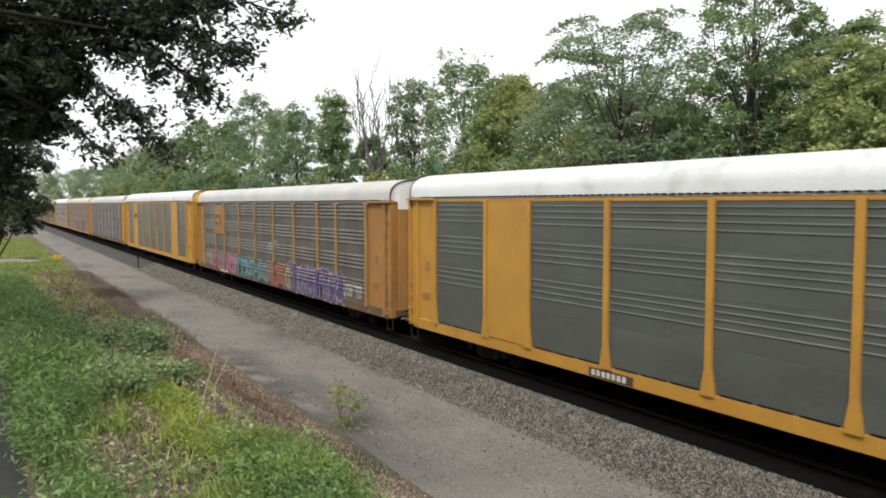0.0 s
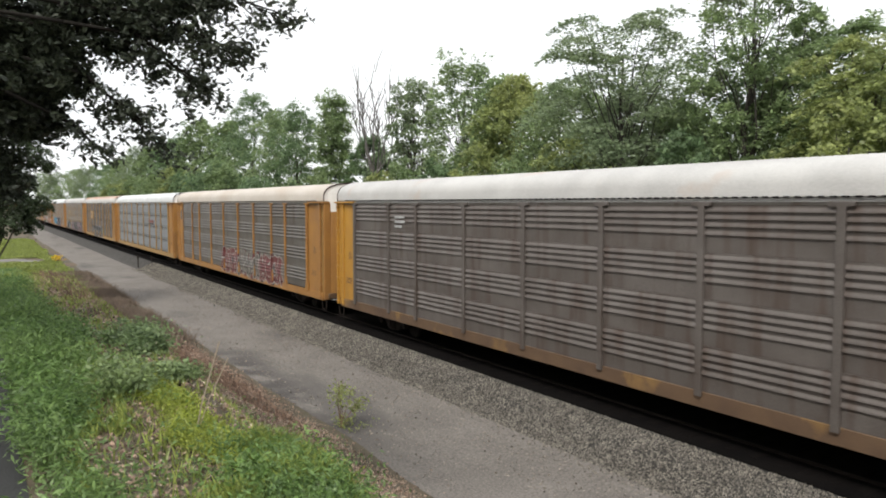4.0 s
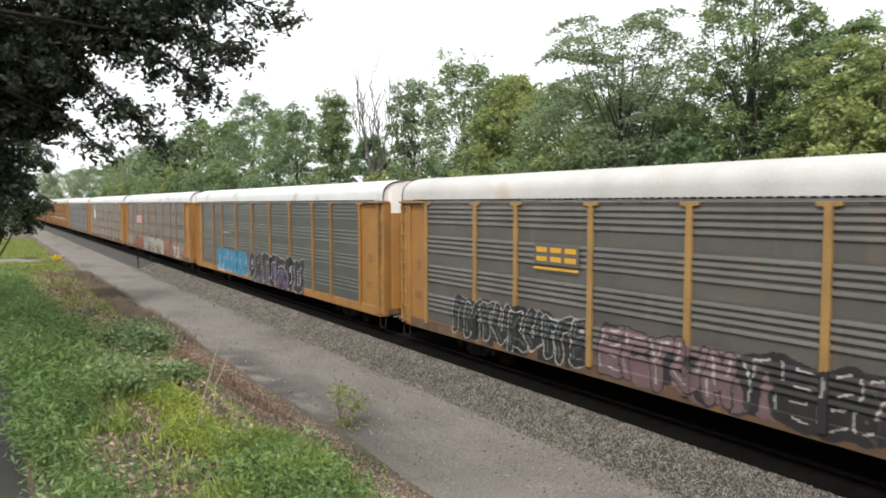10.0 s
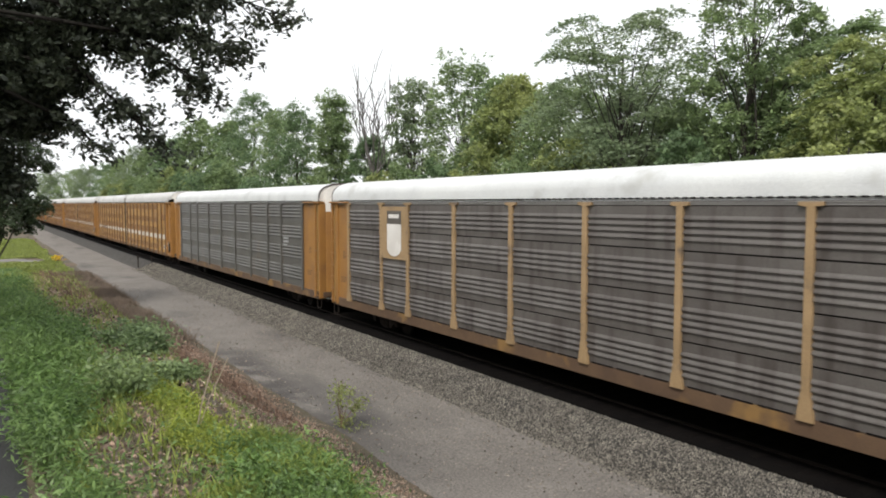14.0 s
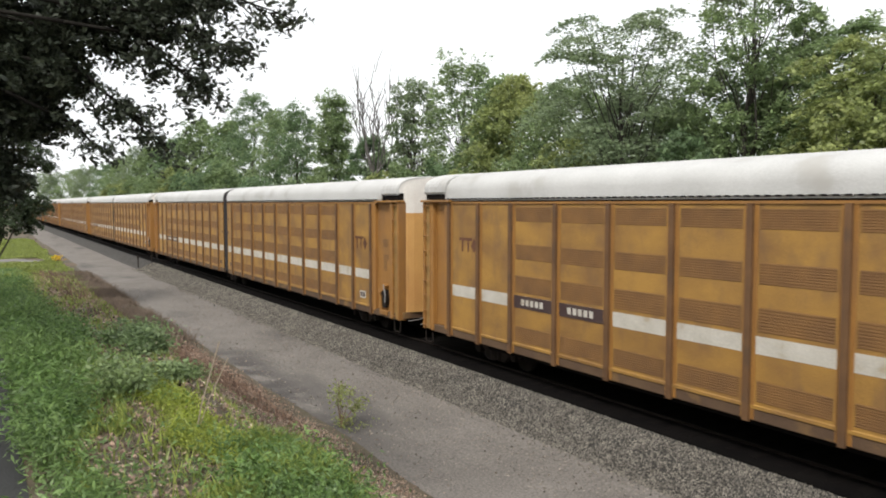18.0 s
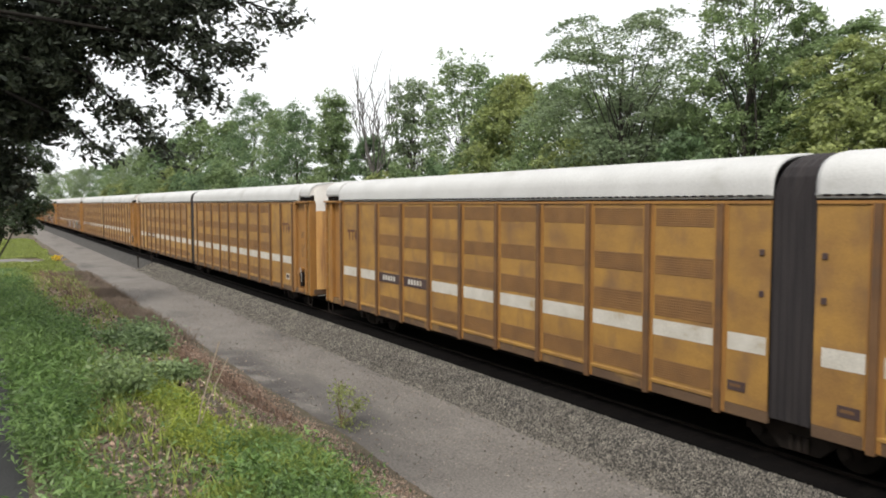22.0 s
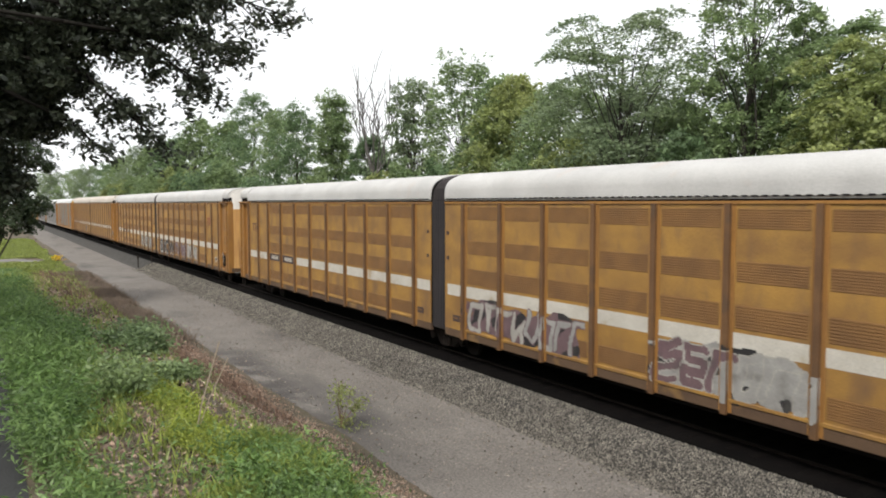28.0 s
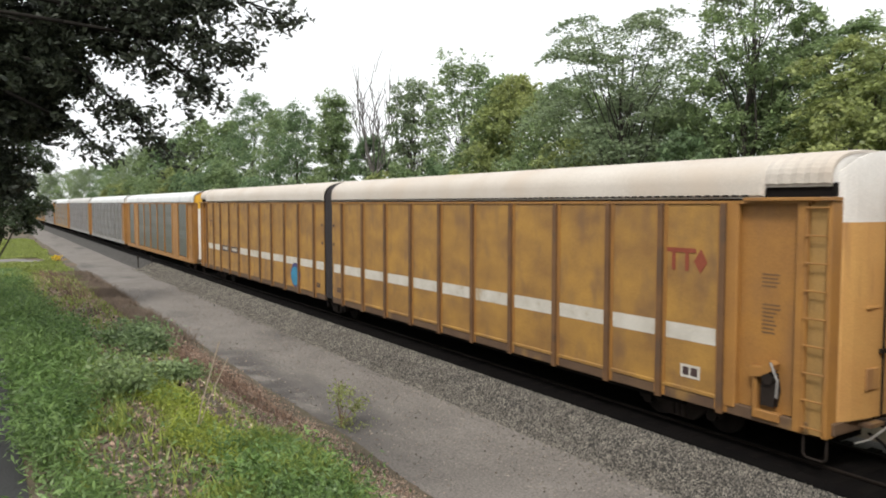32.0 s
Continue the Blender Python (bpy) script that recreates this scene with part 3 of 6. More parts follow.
def autorack(label, panel, post, body, door, door_top, roof, split=4.6, ribs=RIBS_GROUP, smooth=False, plates=(), sill=None,
             rows=4, simple=False, feet=False, post_w=0.16, cap=None, ladder_rungs=9, up=0.0, caps=True):
    """A conventional covered wagon for motor cars: panels between posts, arched roof, curved end doors."""
    L, eave, crown = 29.62, 5.07 + up, 5.85 + up
    car = thing("autorack_wagon", label, "train car", "train")
    sill = sill or post
    z0, z1 = 0.68, 1.03
    underframe(car, L, (-10.0, 10.0), sill, z0, z1)
    rs = roof_sheet(-L / 2 + 0.72, L / 2 - 0.72, eave, crown, 0.22, 0.03 if roof is ROOF_RUST else 0.02)
    if roof is ROOF_RUST:
        # rust creeps down from the crown in an uneven line
        rs.m = [1 if sum(rs.v[i][2] for i in f) / len(f) > crown - 0.30 + 0.26 * noise.noise((rs.v[f[0]][0] * 1.1, rs.v[f[0]][1], 0)) else 0 for f in rs.f]
    part("roof", rs, [ROOF_GREY, ROOF_RUST] if roof is ROOF_RUST else roof, car, smooth=roof is not ROOF_RUST)
    for e in (1, -1):
        part("roof_end", Geo().prism_x(roof_profile(eave, crown - 0.01), *sorted((e * (L / 2 - 0.76), e * (L / 2 - 0.73)))), door_top, car)
        rim = Geo()
        prof = roof_profile(eave, crown)
        for (ya, za), (yb, zb) in zip(prof, prof[1:]):
            xa, xb = sorted((e * (L / 2 - 0.715), e * (L / 2 - 0.775)))
            rim.add([(x, y * k, z + q) for x in (xa, xb) for y, z in ((ya, za), (yb, zb)) for k, q in ((1.0, -0.03), (1.012, 0.024))], [(0, 1, 3, 2), (4, 6, 7, 5), (1, 5, 7, 3), (0, 2, 6, 4)])
        part("roof_rim", rim, INK, car)
    ends(car, L, eave, crown, body, door, door_top, split, roof, cap, None, ladder_rungs)
    h = L / 2
    off = (2.40, 5.28, 7.28, 10.25, 13.2, 16.2, 19.1, 22.02, 24.06, 26.9)
    xs = [-h + k for k in off]
    top = eave - 0.15
    # end bays: smooth plates set back between the column and the first post
    for end in (1, -1):
        a, b = sorted((end * (h - 1.20), xs[-1] if end > 0 else xs[0]))
        g = Geo().box(a, b, -1.455, -1.42, z1, top)
        part("end_plate", g, body, car)
        bars(car, (a + b) / 2, 1.70, 0.55, 0.26, STENCIL, 4, -1.456, seed=5)
        bars(car, (a + b) / 2 + 0.1, 2.7, 0.32, 0.32, STENCIL, 5, -1.456, seed=8)
        part("end_plate", Geo().box(a, b, 1.42, 1.455, z1, top), body, car)
    # top chord
    part("top_chord", Geo().box(-h + 1.2, h - 1.2, -1.49, -1.40, top, eave - 0.06, cut=0.01).box(-h + 1.2, h - 1.2, 1.40, 1.49, top, eave - 0.06, cut=0.01), body if smooth else GREY_POST if panel in (STEEL_PALE, STEEL_SILVER) else STEEL_DARK, car)
    # black filler gives the gap under the eave its shade
    part("roof_gap", Geo().box(-h + 1.3, h - 1.3, -1.44, 1.44, eave - 0.065, eave + 0.01), BLACK, car)
    part("eave_lap", eave_notches(-h + 1.5, h - 1.5, eave), BLACK, car, kind="stuff")
    if not smooth:
        part("eave_trim", Geo().box(-h + 1.5, h - 1.5, -1.512, -1.495, eave - 0.085, eave - 0.06), GREY_POST, car)
    if roof is ROOF_RUST:
        for x in range(-5, 6):
            part("roof_clip", Geo().box(x * 2.3 - 0.10, x * 2.3 + 0.10, -1.56, -1.49, eave - 0.16, eave - 0.02, cut=0.01), ROOF_GREY, car)
    # panels
    depth = 0.022 if panel is STEEL_GREEN else 0.030 if panel is STEEL_RUST else 0.042
    gap = 0.035 if ribs == RIBS_SPLIT else 0.004
    ph = (top - z1 - gap * rows) / rows
    for i, (a, b) in enumerate(zip(xs, xs[1:])):
        w = b - a - post_w
        if i in plates:
            part("yellow_plate", Geo().box(a + post_w / 2, b - post_w / 2, -1.515, -1.48, z1, top, cut=0.008), body, car)
            continue
        for r in range(rows):
            rr = rib_rows(ribs, smooth, r, rows)
            key = ("panel", round(w, 2), panel.name, rr, rows, up)
            me = once(key, lambda: ribbed(w, ph, rr, panel, depth))
            part("side_panel", me, None, car, at=(a + post_w / 2, -1.475, z1 + gap / 2 + r * (ph + gap)))
    part("far_side_panel", ribbed(xs[-1] - xs[0], top - z1, [k / 30 for k in range(1, 30)], panel, -0.03, "far_side_panel"), None, car, at=(xs[0], 1.46, z1))
    # added black block: stands in for the unlit inside behind the panels
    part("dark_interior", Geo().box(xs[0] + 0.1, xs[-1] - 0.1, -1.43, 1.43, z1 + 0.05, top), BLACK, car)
    if smooth or feet:
        # slots between the sill and the panels, drawn as black blocks for their shade
        g = Geo()
        for a, b in zip(xs, xs[1:]):
            n = 2 if b - a < 2.5 else 3
            for k in range(n):
                c, w = a + 0.2 + (b - a - 0.4) * k / n, (b - a - 0.4) / n - 0.12
                g.box(c + 0.06, c + 0.06 + w, -1.494, -1.47, z1 + 0.004, z1 + 0.035)
        part("drain_slot", g, BLACK, car, kind="stuff")
    skins[car.name] = dict(posts=xs, half=post_w / 2, z1=z1, pitch=ph + gap, gap=gap, ribs=() if smooth else ribs, h=ph, depth=depth, plates=[(xs[i], xs[i + 1]) for i in plates])
    # posts, with spread feet where the wagon has them
    def post_mesh():
        w = post_w / 2
        foot = [(0.17, z1 - 0.05), (0.15, z1 + 0.12), (w, z1 + 0.55)] if feet else [(w, z1 - 0.10)]
        head = [(w, top - 0.02), (w + 0.16, top), (w + 0.16, top + 0.07)] if caps else [(w, top - 0.03), (w + 0.02, top + 0.05)]
        half = foot + head
        prof = half + [(-x, z) for x, z in reversed(half)]
        return Geo().prism_y(prof, -1.548, -1.475).mesh("side_post", post)
    me = once(("post", post.name, post_w, feet, caps, up), post_mesh)
    for x in xs:
        part("side_post", me, None, car, at=(x, 0, 0))
        if not simple:
            part("side_post", me, None, car, at=(x, 3.02, 0))
    return car


def placard(parent, x, z, w, h, mat, ink=None, y=NEAR - 0.05, name="placard", style="ribbon"):
    p = part(name, Geo().box(x - w / 2, x + w / 2, y - 0.012, y, z - h / 2, z + h / 2), mat, parent)
    if ink:
        g = Geo()
        t = min(w, h) * 0.09
        y -= 0.013
        if style == "ribbon":
            a, b, c, d = x - w * 0.36, x - w * 0.02, z - h * 0.18, z + h * 0.18
            g.box(a, a + t, y - 0.006, y, c, d).box(a + t, b, y - 0.006, y, d - t, d).box(a + t, b, y - 0.006, y, c, c + t)
            g.prism_y([(x + w * 0.04, d), (x + w * 0.04 + 1.6 * t, d), (x + w * 0.34, c), (x + w * 0.34 - 1.6 * t, c)], y - 0.006, y)
        elif style == "brackets":
            for e in (-1, 1):
                g.box(*sorted((x + e * w * 0.44, x + e * (w * 0.44 - t * 0.7))), y - 0.006, y, z - h * 0.42, z + h * 0.42)
                for zz in (-0.42, 0.33):
                    g.box(*sorted((x + e * (w * 0.44 - t * 0.7), x + e * (w * 0.44 - t * 2.2))), y - 0.006, y, z + h * zz, z + h * (zz + 0.09))
            g.box(x - w * 0.30, x + w * 0.30, y - 0.006, y, z - h * 0.24, z + h * 0.24)
        else:
            for k in (-0.32, 0.0, 0.32):
                g.box(x + w * (k - 0.12), x + w * (k + 0.12), y - 0.006, y, z + h * 0.10, z + h * 0.34)
                g.box(x + w * (k - 0.12), x + w * (k + 0.12), y - 0.006, y, z - h * 0.34, z - h * 0.10)
        part("mark", g, ink, p)


def owner_mark(parent, x, z, mat, y, k=1.0):
    """The owner's mark on the yellow units, as plain shapes: a bar over two blocks and a lozenge."""
    g = Geo()
    g.box(x - 0.66 * k, x + 0.30 * k, y - 0.005, y, z + 0.22 * k, z + 0.34 * k)
    for dx in (-0.42, 0.02):
        g.box(x + (dx - 0.06) * k, x + (dx + 0.06) * k, y - 0.005, y, z - 0.26 * k, z + 0.22 * k)
    g.prism_y([(x + 0.24 * k, z), (x + 0.46 * k, z - 0.30 * k), (x + 0.66 * k, z), (x + 0.46 * k, z + 0.34 * k)], y - 0.005, y)
    part("owner_mark", g, mat, parent)


def yellow_panel(w):
    """A bay of the jointed wagon: a sheet with a flanged foot."""
    z0, z1 = 0.96, 4.94
    return Geo().prism_x([(-1.44, z0), (-1.49, z0), (-1.49, z0 + 0.06), (-1.47, z0 + 0.08), (-1.47, z1), (-1.44, z1)], 0, w).mesh("side_panel", PANEL_YELLOW)


VENTS = ((4.46, 0.40), (3.40, 0.42), (2.47, 0.48), (1.10, 0.42))


def vent_mesh(w, h):
    """A louvred vent: one pressed sheet with eight level ridges."""
    prof, n = [(-1.468, 0.0)], 8
    for k in range(n):
        z = h * k / n
        prof += [(-1.472, z), (-1.478, z + h / n * 0.30), (-1.477, z + h / n * 0.60), (-1.472, z + h / n * 0.95)]
    return Geo().prism_x(prof + [(-1.468, h)], 0.16, w - 0.16).mesh("vent", VENT)


def jointed_rack(label, roof, vents=True, seed=0):
    """A two-unit jointed wagon: yellow panels with a white stripe, black bellows at the joint."""
    L, eave, crown = 45.13, 5.10, 5.93
    car = thing("jointed_autorack_wagon", label, "train car", "train")
    h = L / 2
    JX = -0.30       # the joint lies a little behind the middle
    top = eave - 0.12
    for u in (1, -1):
        a, b = sorted((JX + u * 0.45, u * (h - 1.05)))
        for s in (-1, 1):
            y0, y1 = sorted((s * 1.36, s * 1.47))
            part("side_sill", Geo().box(a, b, y0, y1, 0.72, 0.95, cut=0.01), SILL_RUST, car)
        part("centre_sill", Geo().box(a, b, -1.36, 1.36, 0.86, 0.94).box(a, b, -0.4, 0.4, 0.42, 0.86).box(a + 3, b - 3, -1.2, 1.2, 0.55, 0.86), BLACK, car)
        c, d = sorted((JX + u * 0.42, u * (h - 2.02)))
        part("roof", roof_sheet(c, d, eave, crown), roof, car, smooth=True)
        part("eave_lap", eave_notches(c + 0.1, d - 0.1, eave), BLACK, car, kind="stuff")
        # lower roof over the end; a black box paints the shade of its cut-out
        c2, d2 = sorted((u * (h - 2.02), u * (h - 0.72)))
        part("end_roof", roof_sheet(c2, d2, eave + 0.21, crown).box(c2, d2, -1.41, 1.41, eave - 0.02, eave + 0.23, 1), [roof, BLACK], car)
        part("roof_end", Geo().prism_x(roof_profile(eave + 0.21, crown - 0.01), *sorted((u * (h - 0.76), u * (h - 0.73)))), WHITE_PAINT, car)
        # black strip in place of the shade between side and roof
        part("roof_gap", Geo().box(c + 0.02, d - 0.02, -1.43, 1.43, top + 0.02, eave + 0.01), BLACK, car)
        part("top_chord", Geo().box(a, b, -1.50, -1.42, top - 0.03, top + 0.03).box(a, b, 1.42, 1.50, top - 0.03, top + 0.03), YELLOW, car)
        pm = once("jpost", lambda: Geo().prism_y([(-0.15, 0.74), (0.15, 0.74), (0.15, 4.95), (-0.15, 4.95)], -1.485, -1.44).prism_y([(-0.07, 0.70), (0.07, 0.70), (0.062, 4.96), (-0.062, 4.96)], -1.56, -1.48, 1).mesh("side_post", [YELLOW, POST_BROWN]))
        for i in range(11):
            x = 1.535 + 1.905 * min(i, 8) + 1.60 * max(0, i - 8)
            part("side_post", pm, None, car, at=(JX + u * x, 0, 0))
            part("side_post", pm, None, car, at=(JX + u * x, 3.0, 0))
            if i < 10:
                w = 1.905 if i < 8 else 1.60
                pw = w - 0.07
                bay = part("side_panel", once(("bay", w), lambda: yellow_panel(pw)), None, car, at=(JX + (x if u > 0 else -x - w) + 0.035, 0, 0))
                part("stripe", once(("stripe", w), lambda: Geo().box(0.03, pw - 0.03, -1.4745, -1.468, 2.04, 2.39).mesh("stripe", STRIPE)), None, bay, "dirty white stripe")
                if vents and i < 8:
                    for vz, vh in VENTS:
                        part("vent", once(("vent", w, vh), lambda: vent_mesh(pw, vh)), None, bay, at=(0, 0, vz))
        e0, e1 = sorted((JX + u * 0.45, JX + u * 1.50))
        part("joint_panel", Geo().box(e0, e1, -1.47, -1.44, 0.96, 4.94).box(e0 + 0.15, e1 - 0.05, -1.475, -1.468, 2.04, 2.39, 1), [PANEL_YELLOW, STRIPE], car)
        xm = JX + u * 0.62
        for z in (4.02, 3.22):
            part("hinge_block", Geo().box(xm - 0.05, xm + 0.05, -1.50, -1.46, z - 0.06, z + 0.06, cut=0.008), INK, car)
        xm = JX + u * 1.12
        part("data_plate", Geo().box(xm - 0.20, xm + 0.20, -1.482, -1.468, 1.22, 1.42).box(xm - 0.15, xm + 0.10, -1.486, -1.481, 1.30, 1.36, 1), [INK, STENCIL], car)
        part("far_side_panel", Geo().box(a, b, 1.44, 1.47, 0.96, 4.94), YELLOW, car)
        # black blocks added in place of the unit's unlit inside
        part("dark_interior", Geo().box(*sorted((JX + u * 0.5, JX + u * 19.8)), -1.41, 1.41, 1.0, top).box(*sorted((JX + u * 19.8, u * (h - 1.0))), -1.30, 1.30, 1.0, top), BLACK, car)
        # set-back end bay, brake winch and placards
        e0, e1 = sorted((u * (h - 1.20), JX + u * 19.90))
        part("end_plate", Geo().box(e0, e1, -1.36, -1.32, 0.96, top), YELLOW, car)
        part("end_plate", Geo().box(*sorted((JX + u * 19.90, JX + u * 20.30)), -1.50, -1.32, 0.86, top, cut=0.03), YELLOW, car)
        m = (e0 + e1) / 2
        bars(car, m + 0.2, 3.35, 0.46, 0.30, STENCIL, 4, -1.362, seed=3)
        bars(car, m + 0.2, 2.45, 0.40, 0.62, STENCIL, 8, -1.362, seed=4)
        if u > 0:
            g = Geo().box(20.40, 20.50, -1.52, -1.36, 0.85, 1.72, cut=0.02).box(20.40, 20.98, -1.52, -1.36, 0.80, 0.98, cut=0.02)
            g.prism_y([(20.36, 1.62), (20.56, 1.62), (20.86, 1.80), (20.90, 1.92), (20.80, 1.98), (20.60, 1.82), (20.36, 1.80)], -1.56, -1.38)
            part("hand_brake", g, YELLOW, car)
            part("brake_winch", Geo().prism_y([(20.58, 1.08), (20.86, 1.08), (20.92, 1.40), (20.86, 1.72), (20.66, 1.74), (20.58, 1.45)], -1.50, -1.36).tube((20.74, -1.55, 1.62), (20.74, -1.48, 1.62), 0.12, sides=12), IRON, car)
            part("brake_lever", Geo().path([(20.82, -1.57, 1.95), (20.98, -1.58, 1.62), (20.96, -1.58, 1.30)], 0.022), GREY_POST, car)
    # marks
    skins[car.name] = dict(posts=[JX + u * (1.535 + 1.905 * min(i, 8) + 1.60 * max(0, i - 8)) for u in (1, -1) for i in range(11)], half=0.066, z1=0.9, pitch=4.2, gap=0.0, ribs=(), h=4.2, depth=0.0, plates=[])
    owner_mark(car, JX + (17.66 if seed == 6 else 19.05), 3.40 if seed == 1 else 3.74, INK_RED if seed > 5 else INK_BROWN, -1.478, 0.8)
    owner_mark(car, JX - 18.95, 3.66, INK_BROWN, -1.478, 0.72)
    for x, w in ((JX + 18.95, 0.5),):
        part("data_plate", Geo().box(x, x + w, -1.482, -1.474, 1.25, 1.53).box(x + 0.06, x + 0.22, -1.486, -1.481, 1.30, 1.48, 1).box(x + 0.27, x + 0.44, -1.486, -1.481, 1.30, 1.48, 1), [STRIPE, INK], car)
    for x in (JX - 15.82, JX - 13.92):
        part("number_board", Geo().box(x - 0.86, x + 0.86, -1.484, -1.475, 2.04, 2.39), [INK, STRIPE], car)
        g = Geo()
        for k in range(5):
            g.box(x - 0.48 + 0.2 * k, x - 0.48 + 0.2 * k + 0.13, -1.488, -1.483, 2.13, 2.30)
        part("number_mark", g, STRIPE, car, kind="stuff")
    # bellows
    prof = roof_profile(eave, crown, 12, 1.44)
    g = Geo()
    ring = [(-1.42, 0.85)] + prof + [(1.42, 0.85)]
    folds = 13
    v = []
    for i in range(folds):
        k = 1.0 if i % 2 else 0.988
        v += [(JX - 0.45 + 0.9 * i / (folds - 1) + 0.26 * max(0.0, z - eave), y * k, 0.85 + (z - 0.85) * (1 - (1 - k) * 0.4)) for y, z in ring]
    n = len(ring)
    g.add(v, [(i * n + j, i * n + j + 1, (i + 1) * n + j + 1, (i + 1) * n + j) for i in range(folds - 1) for j in range(n - 1)])
    part("bellows", g, BELLOWS, car, "black pleated rubber bellows")
    for x in (-18.3, JX, 18.3):
        truck(car, x)
    ends(car, L, eave, crown, YELLOW, TAN_DOOR, WHITE_PAINT, 4.62, roof)
    return car


# ---- the train, front to rear: (rear coupling's passing time, wagon) ----
train = []


def couple(pass_front, pass_rear, car):
    train.append(((pass_front + pass_rear) / 2, car))
    return car


A = autorack("autorack with grey-green screens, yellow plates, white roof", STEEL_GREEN, YELLOW_CLEAN, YELLOW_CLEAN, YELLOW_CLEAN, YELLOW_CLEAN, ROOF_WHITE, smooth=True, ribs=RIBS_GROUP, plates=(1, 7), ladder_rungs=4, up=0.09, caps=False, feet=True)
B = autorack("rust-darkened autorack with graffiti along its foot", STEEL_DARK, YELLOW_DIM, YELLOW, YELLOW, ROOF_WHITE, ROOF_GREY, 4.75, sill=SILL_RUST)
C = autorack("autorack with grey screens and a white end door", STEEL_GREEN, YELLOW_CLEAN, YELLOW_CLEAN, WHITE_PAINT, YELLOW_NEW, ROOF_WHITE, smooth=True, ribs=RIBS_GROUP, plates=(1, 7), ladder_rungs=4, up=0.09, caps=False, feet=True)
D = autorack("grey weathered autorack with dull roof", STEEL_BROWN, STEEL_BROWN, YELLOW_CLEAN, YELLOW_CLEAN, WHITE_PAINT, ROOF_GREY, sill=SILL_RUST)
E_ = autorack("dark ribbed autorack with flared yellow posts", STEEL_DARK, YELLOW, YELLOW, YELLOW, WHITE_PAINT, ROOF_TAN, feet=True)
F = autorack("silver-grey panelled autorack with white roof", STEEL_SILVER, YELLOW_DIM, YELLOW, YELLOW, WHITE_PAINT, ROOF_WHITE, ribs=RIBS_SPLIT, feet=True)
G = autorack("brown rusted autorack with rust-streaked roof", STEEL_RUST, YELLOW_DIM, YELLOW, YELLOW, WHITE_PAINT, ROOF_RUST, ribs=RIBS_SPLIT, feet=True, caps=False)
H = autorack("dark grey autorack with black and white graffiti", STEEL_GREY, YELLOW_DIM, YELLOW, TAN_DOOR, WHITE_PAINT, ROOF_GREY, sill=SILL_RUST)
I_ = autorack("grey-green autorack with blue and purple graffiti", STEEL_GREEN, YELLOW, YELLOW, YELLOW, WHITE_PAINT, ROOF_WHITE, ribs=RIBS_GROUP, post_w=0.11)
J = autorack("grey autorack with a red striped banner and graffiti", STEEL_GREY, YELLOW, YELLOW, YELLOW, WHITE_PAINT, ROOF_WHITE, feet=True, sill=SILL_RUST)
K = autorack("pale dirt-streaked autorack with a white board", STEEL_PALE, TAN_POST, YELLOW, TAN_DOOR, WHITE_PAINT, ROOF_WHITE, sill=SILL_RUST, ribs=RIBS_SPLIT, feet=True)
L_ = autorack("plain grey autorack with yellow ends", STEEL_GREY, STEEL_GREY, YELLOW, YELLOW, WHITE_PAINT, ROOF_WHITE, sill=SILL_RUST)
conv = [A, B, C, D, E_, F, G, H, I_, J, K, L_]
T0, CONV, JOINT = 0.058, 1.4324, 2.207
t = T0
for car in conv:
    couple(t, t + CONV, car)
    t += CONV
jointed = []
LATE = (0.014, 0.009, 0.001, 0.006, 0.008, -0.001, 0.0095, 0.003)
t = 17.257
for i, roof in enumerate((ROOF_DUSTY, ROOF_DUSTY, ROOF_DUSTY, ROOF_DUSTY, ROOF_DUSTY, ROOF_GREY, ROOF_GREY, ROOF_TAN)):
    car = jointed_rack("jointed yellow autorack with white stripe and black bellows", roof, vents=i != 7, seed=i)
    joint = t + 1.107 - (0.03 if i == 5 else 0.025 if i == 4 else 0.018 if i == 3 else 0.012)
    train.append((joint - 0.30 / SPEED + LATE[i], car))
    jointed.append(car)
    t += JOINT
rear_kinds = [(STEEL_GREEN, YELLOW, YELLOW, ROOF_WHITE, True), (STEEL_GREY, GREY_POST, YELLOW, ROOF_WHITE, False), (STEEL_PALE, GREY_POST, YELLOW, ROOF_GREY, False), (STEEL_GREY, YELLOW_DIM, YELLOW, ROOF_WHITE, False)]
for i in range(9):
    p, q, b, r, s = rear_kinds[i if i < 4 else 1 + i % 3]
    car = autorack("autorack with grey screens and yellow ends" if s else "weathered grey autorack with yellow ends", p, q, b, WHITE_PAINT if s else b, YELLOW_NEW if s else WHITE_PAINT, r, smooth=s, ribs=RIBS_GROUP if s else RIBS_GROUP, plates=(1, 7) if s else (), simple=True)
    couple(t, t + CONV, car)
    t += CONV


# ---- marks, boards and graffiti on single wagons; x from the wagon's middle ----
def number_plate(parent, x, z, w):
    """A black strip on the sill with its lettering as plain bars."""
    p = part("number_plate", Geo().box(x - w / 2, x + w / 2, -1.496, -1.489, z - 0.02, z + 0.20), INK, parent)
    g, k = Geo(), x - w / 2 + 0.1
    while k < x + w / 2 - 0.2:
        g.box(k, k + 0.11, -1.501, -1.495, z + 0.02, z + 0.16)
        k += 0.17
    part("number_mark", g, STRIPE, p, kind="stuff")


def disc(parent, x, z, r, mat, y, name="round_mark", squash=1.0):
    ring = [(x + r * math.cos(i * math.pi / 12), z + squash * r * math.sin(i * math.pi / 12)) for i in range(24)]
    return part(name, Geo().prism_y(ring, y - 0.006, y), mat, parent)


def at(off):
    return off - 29.62 / 2


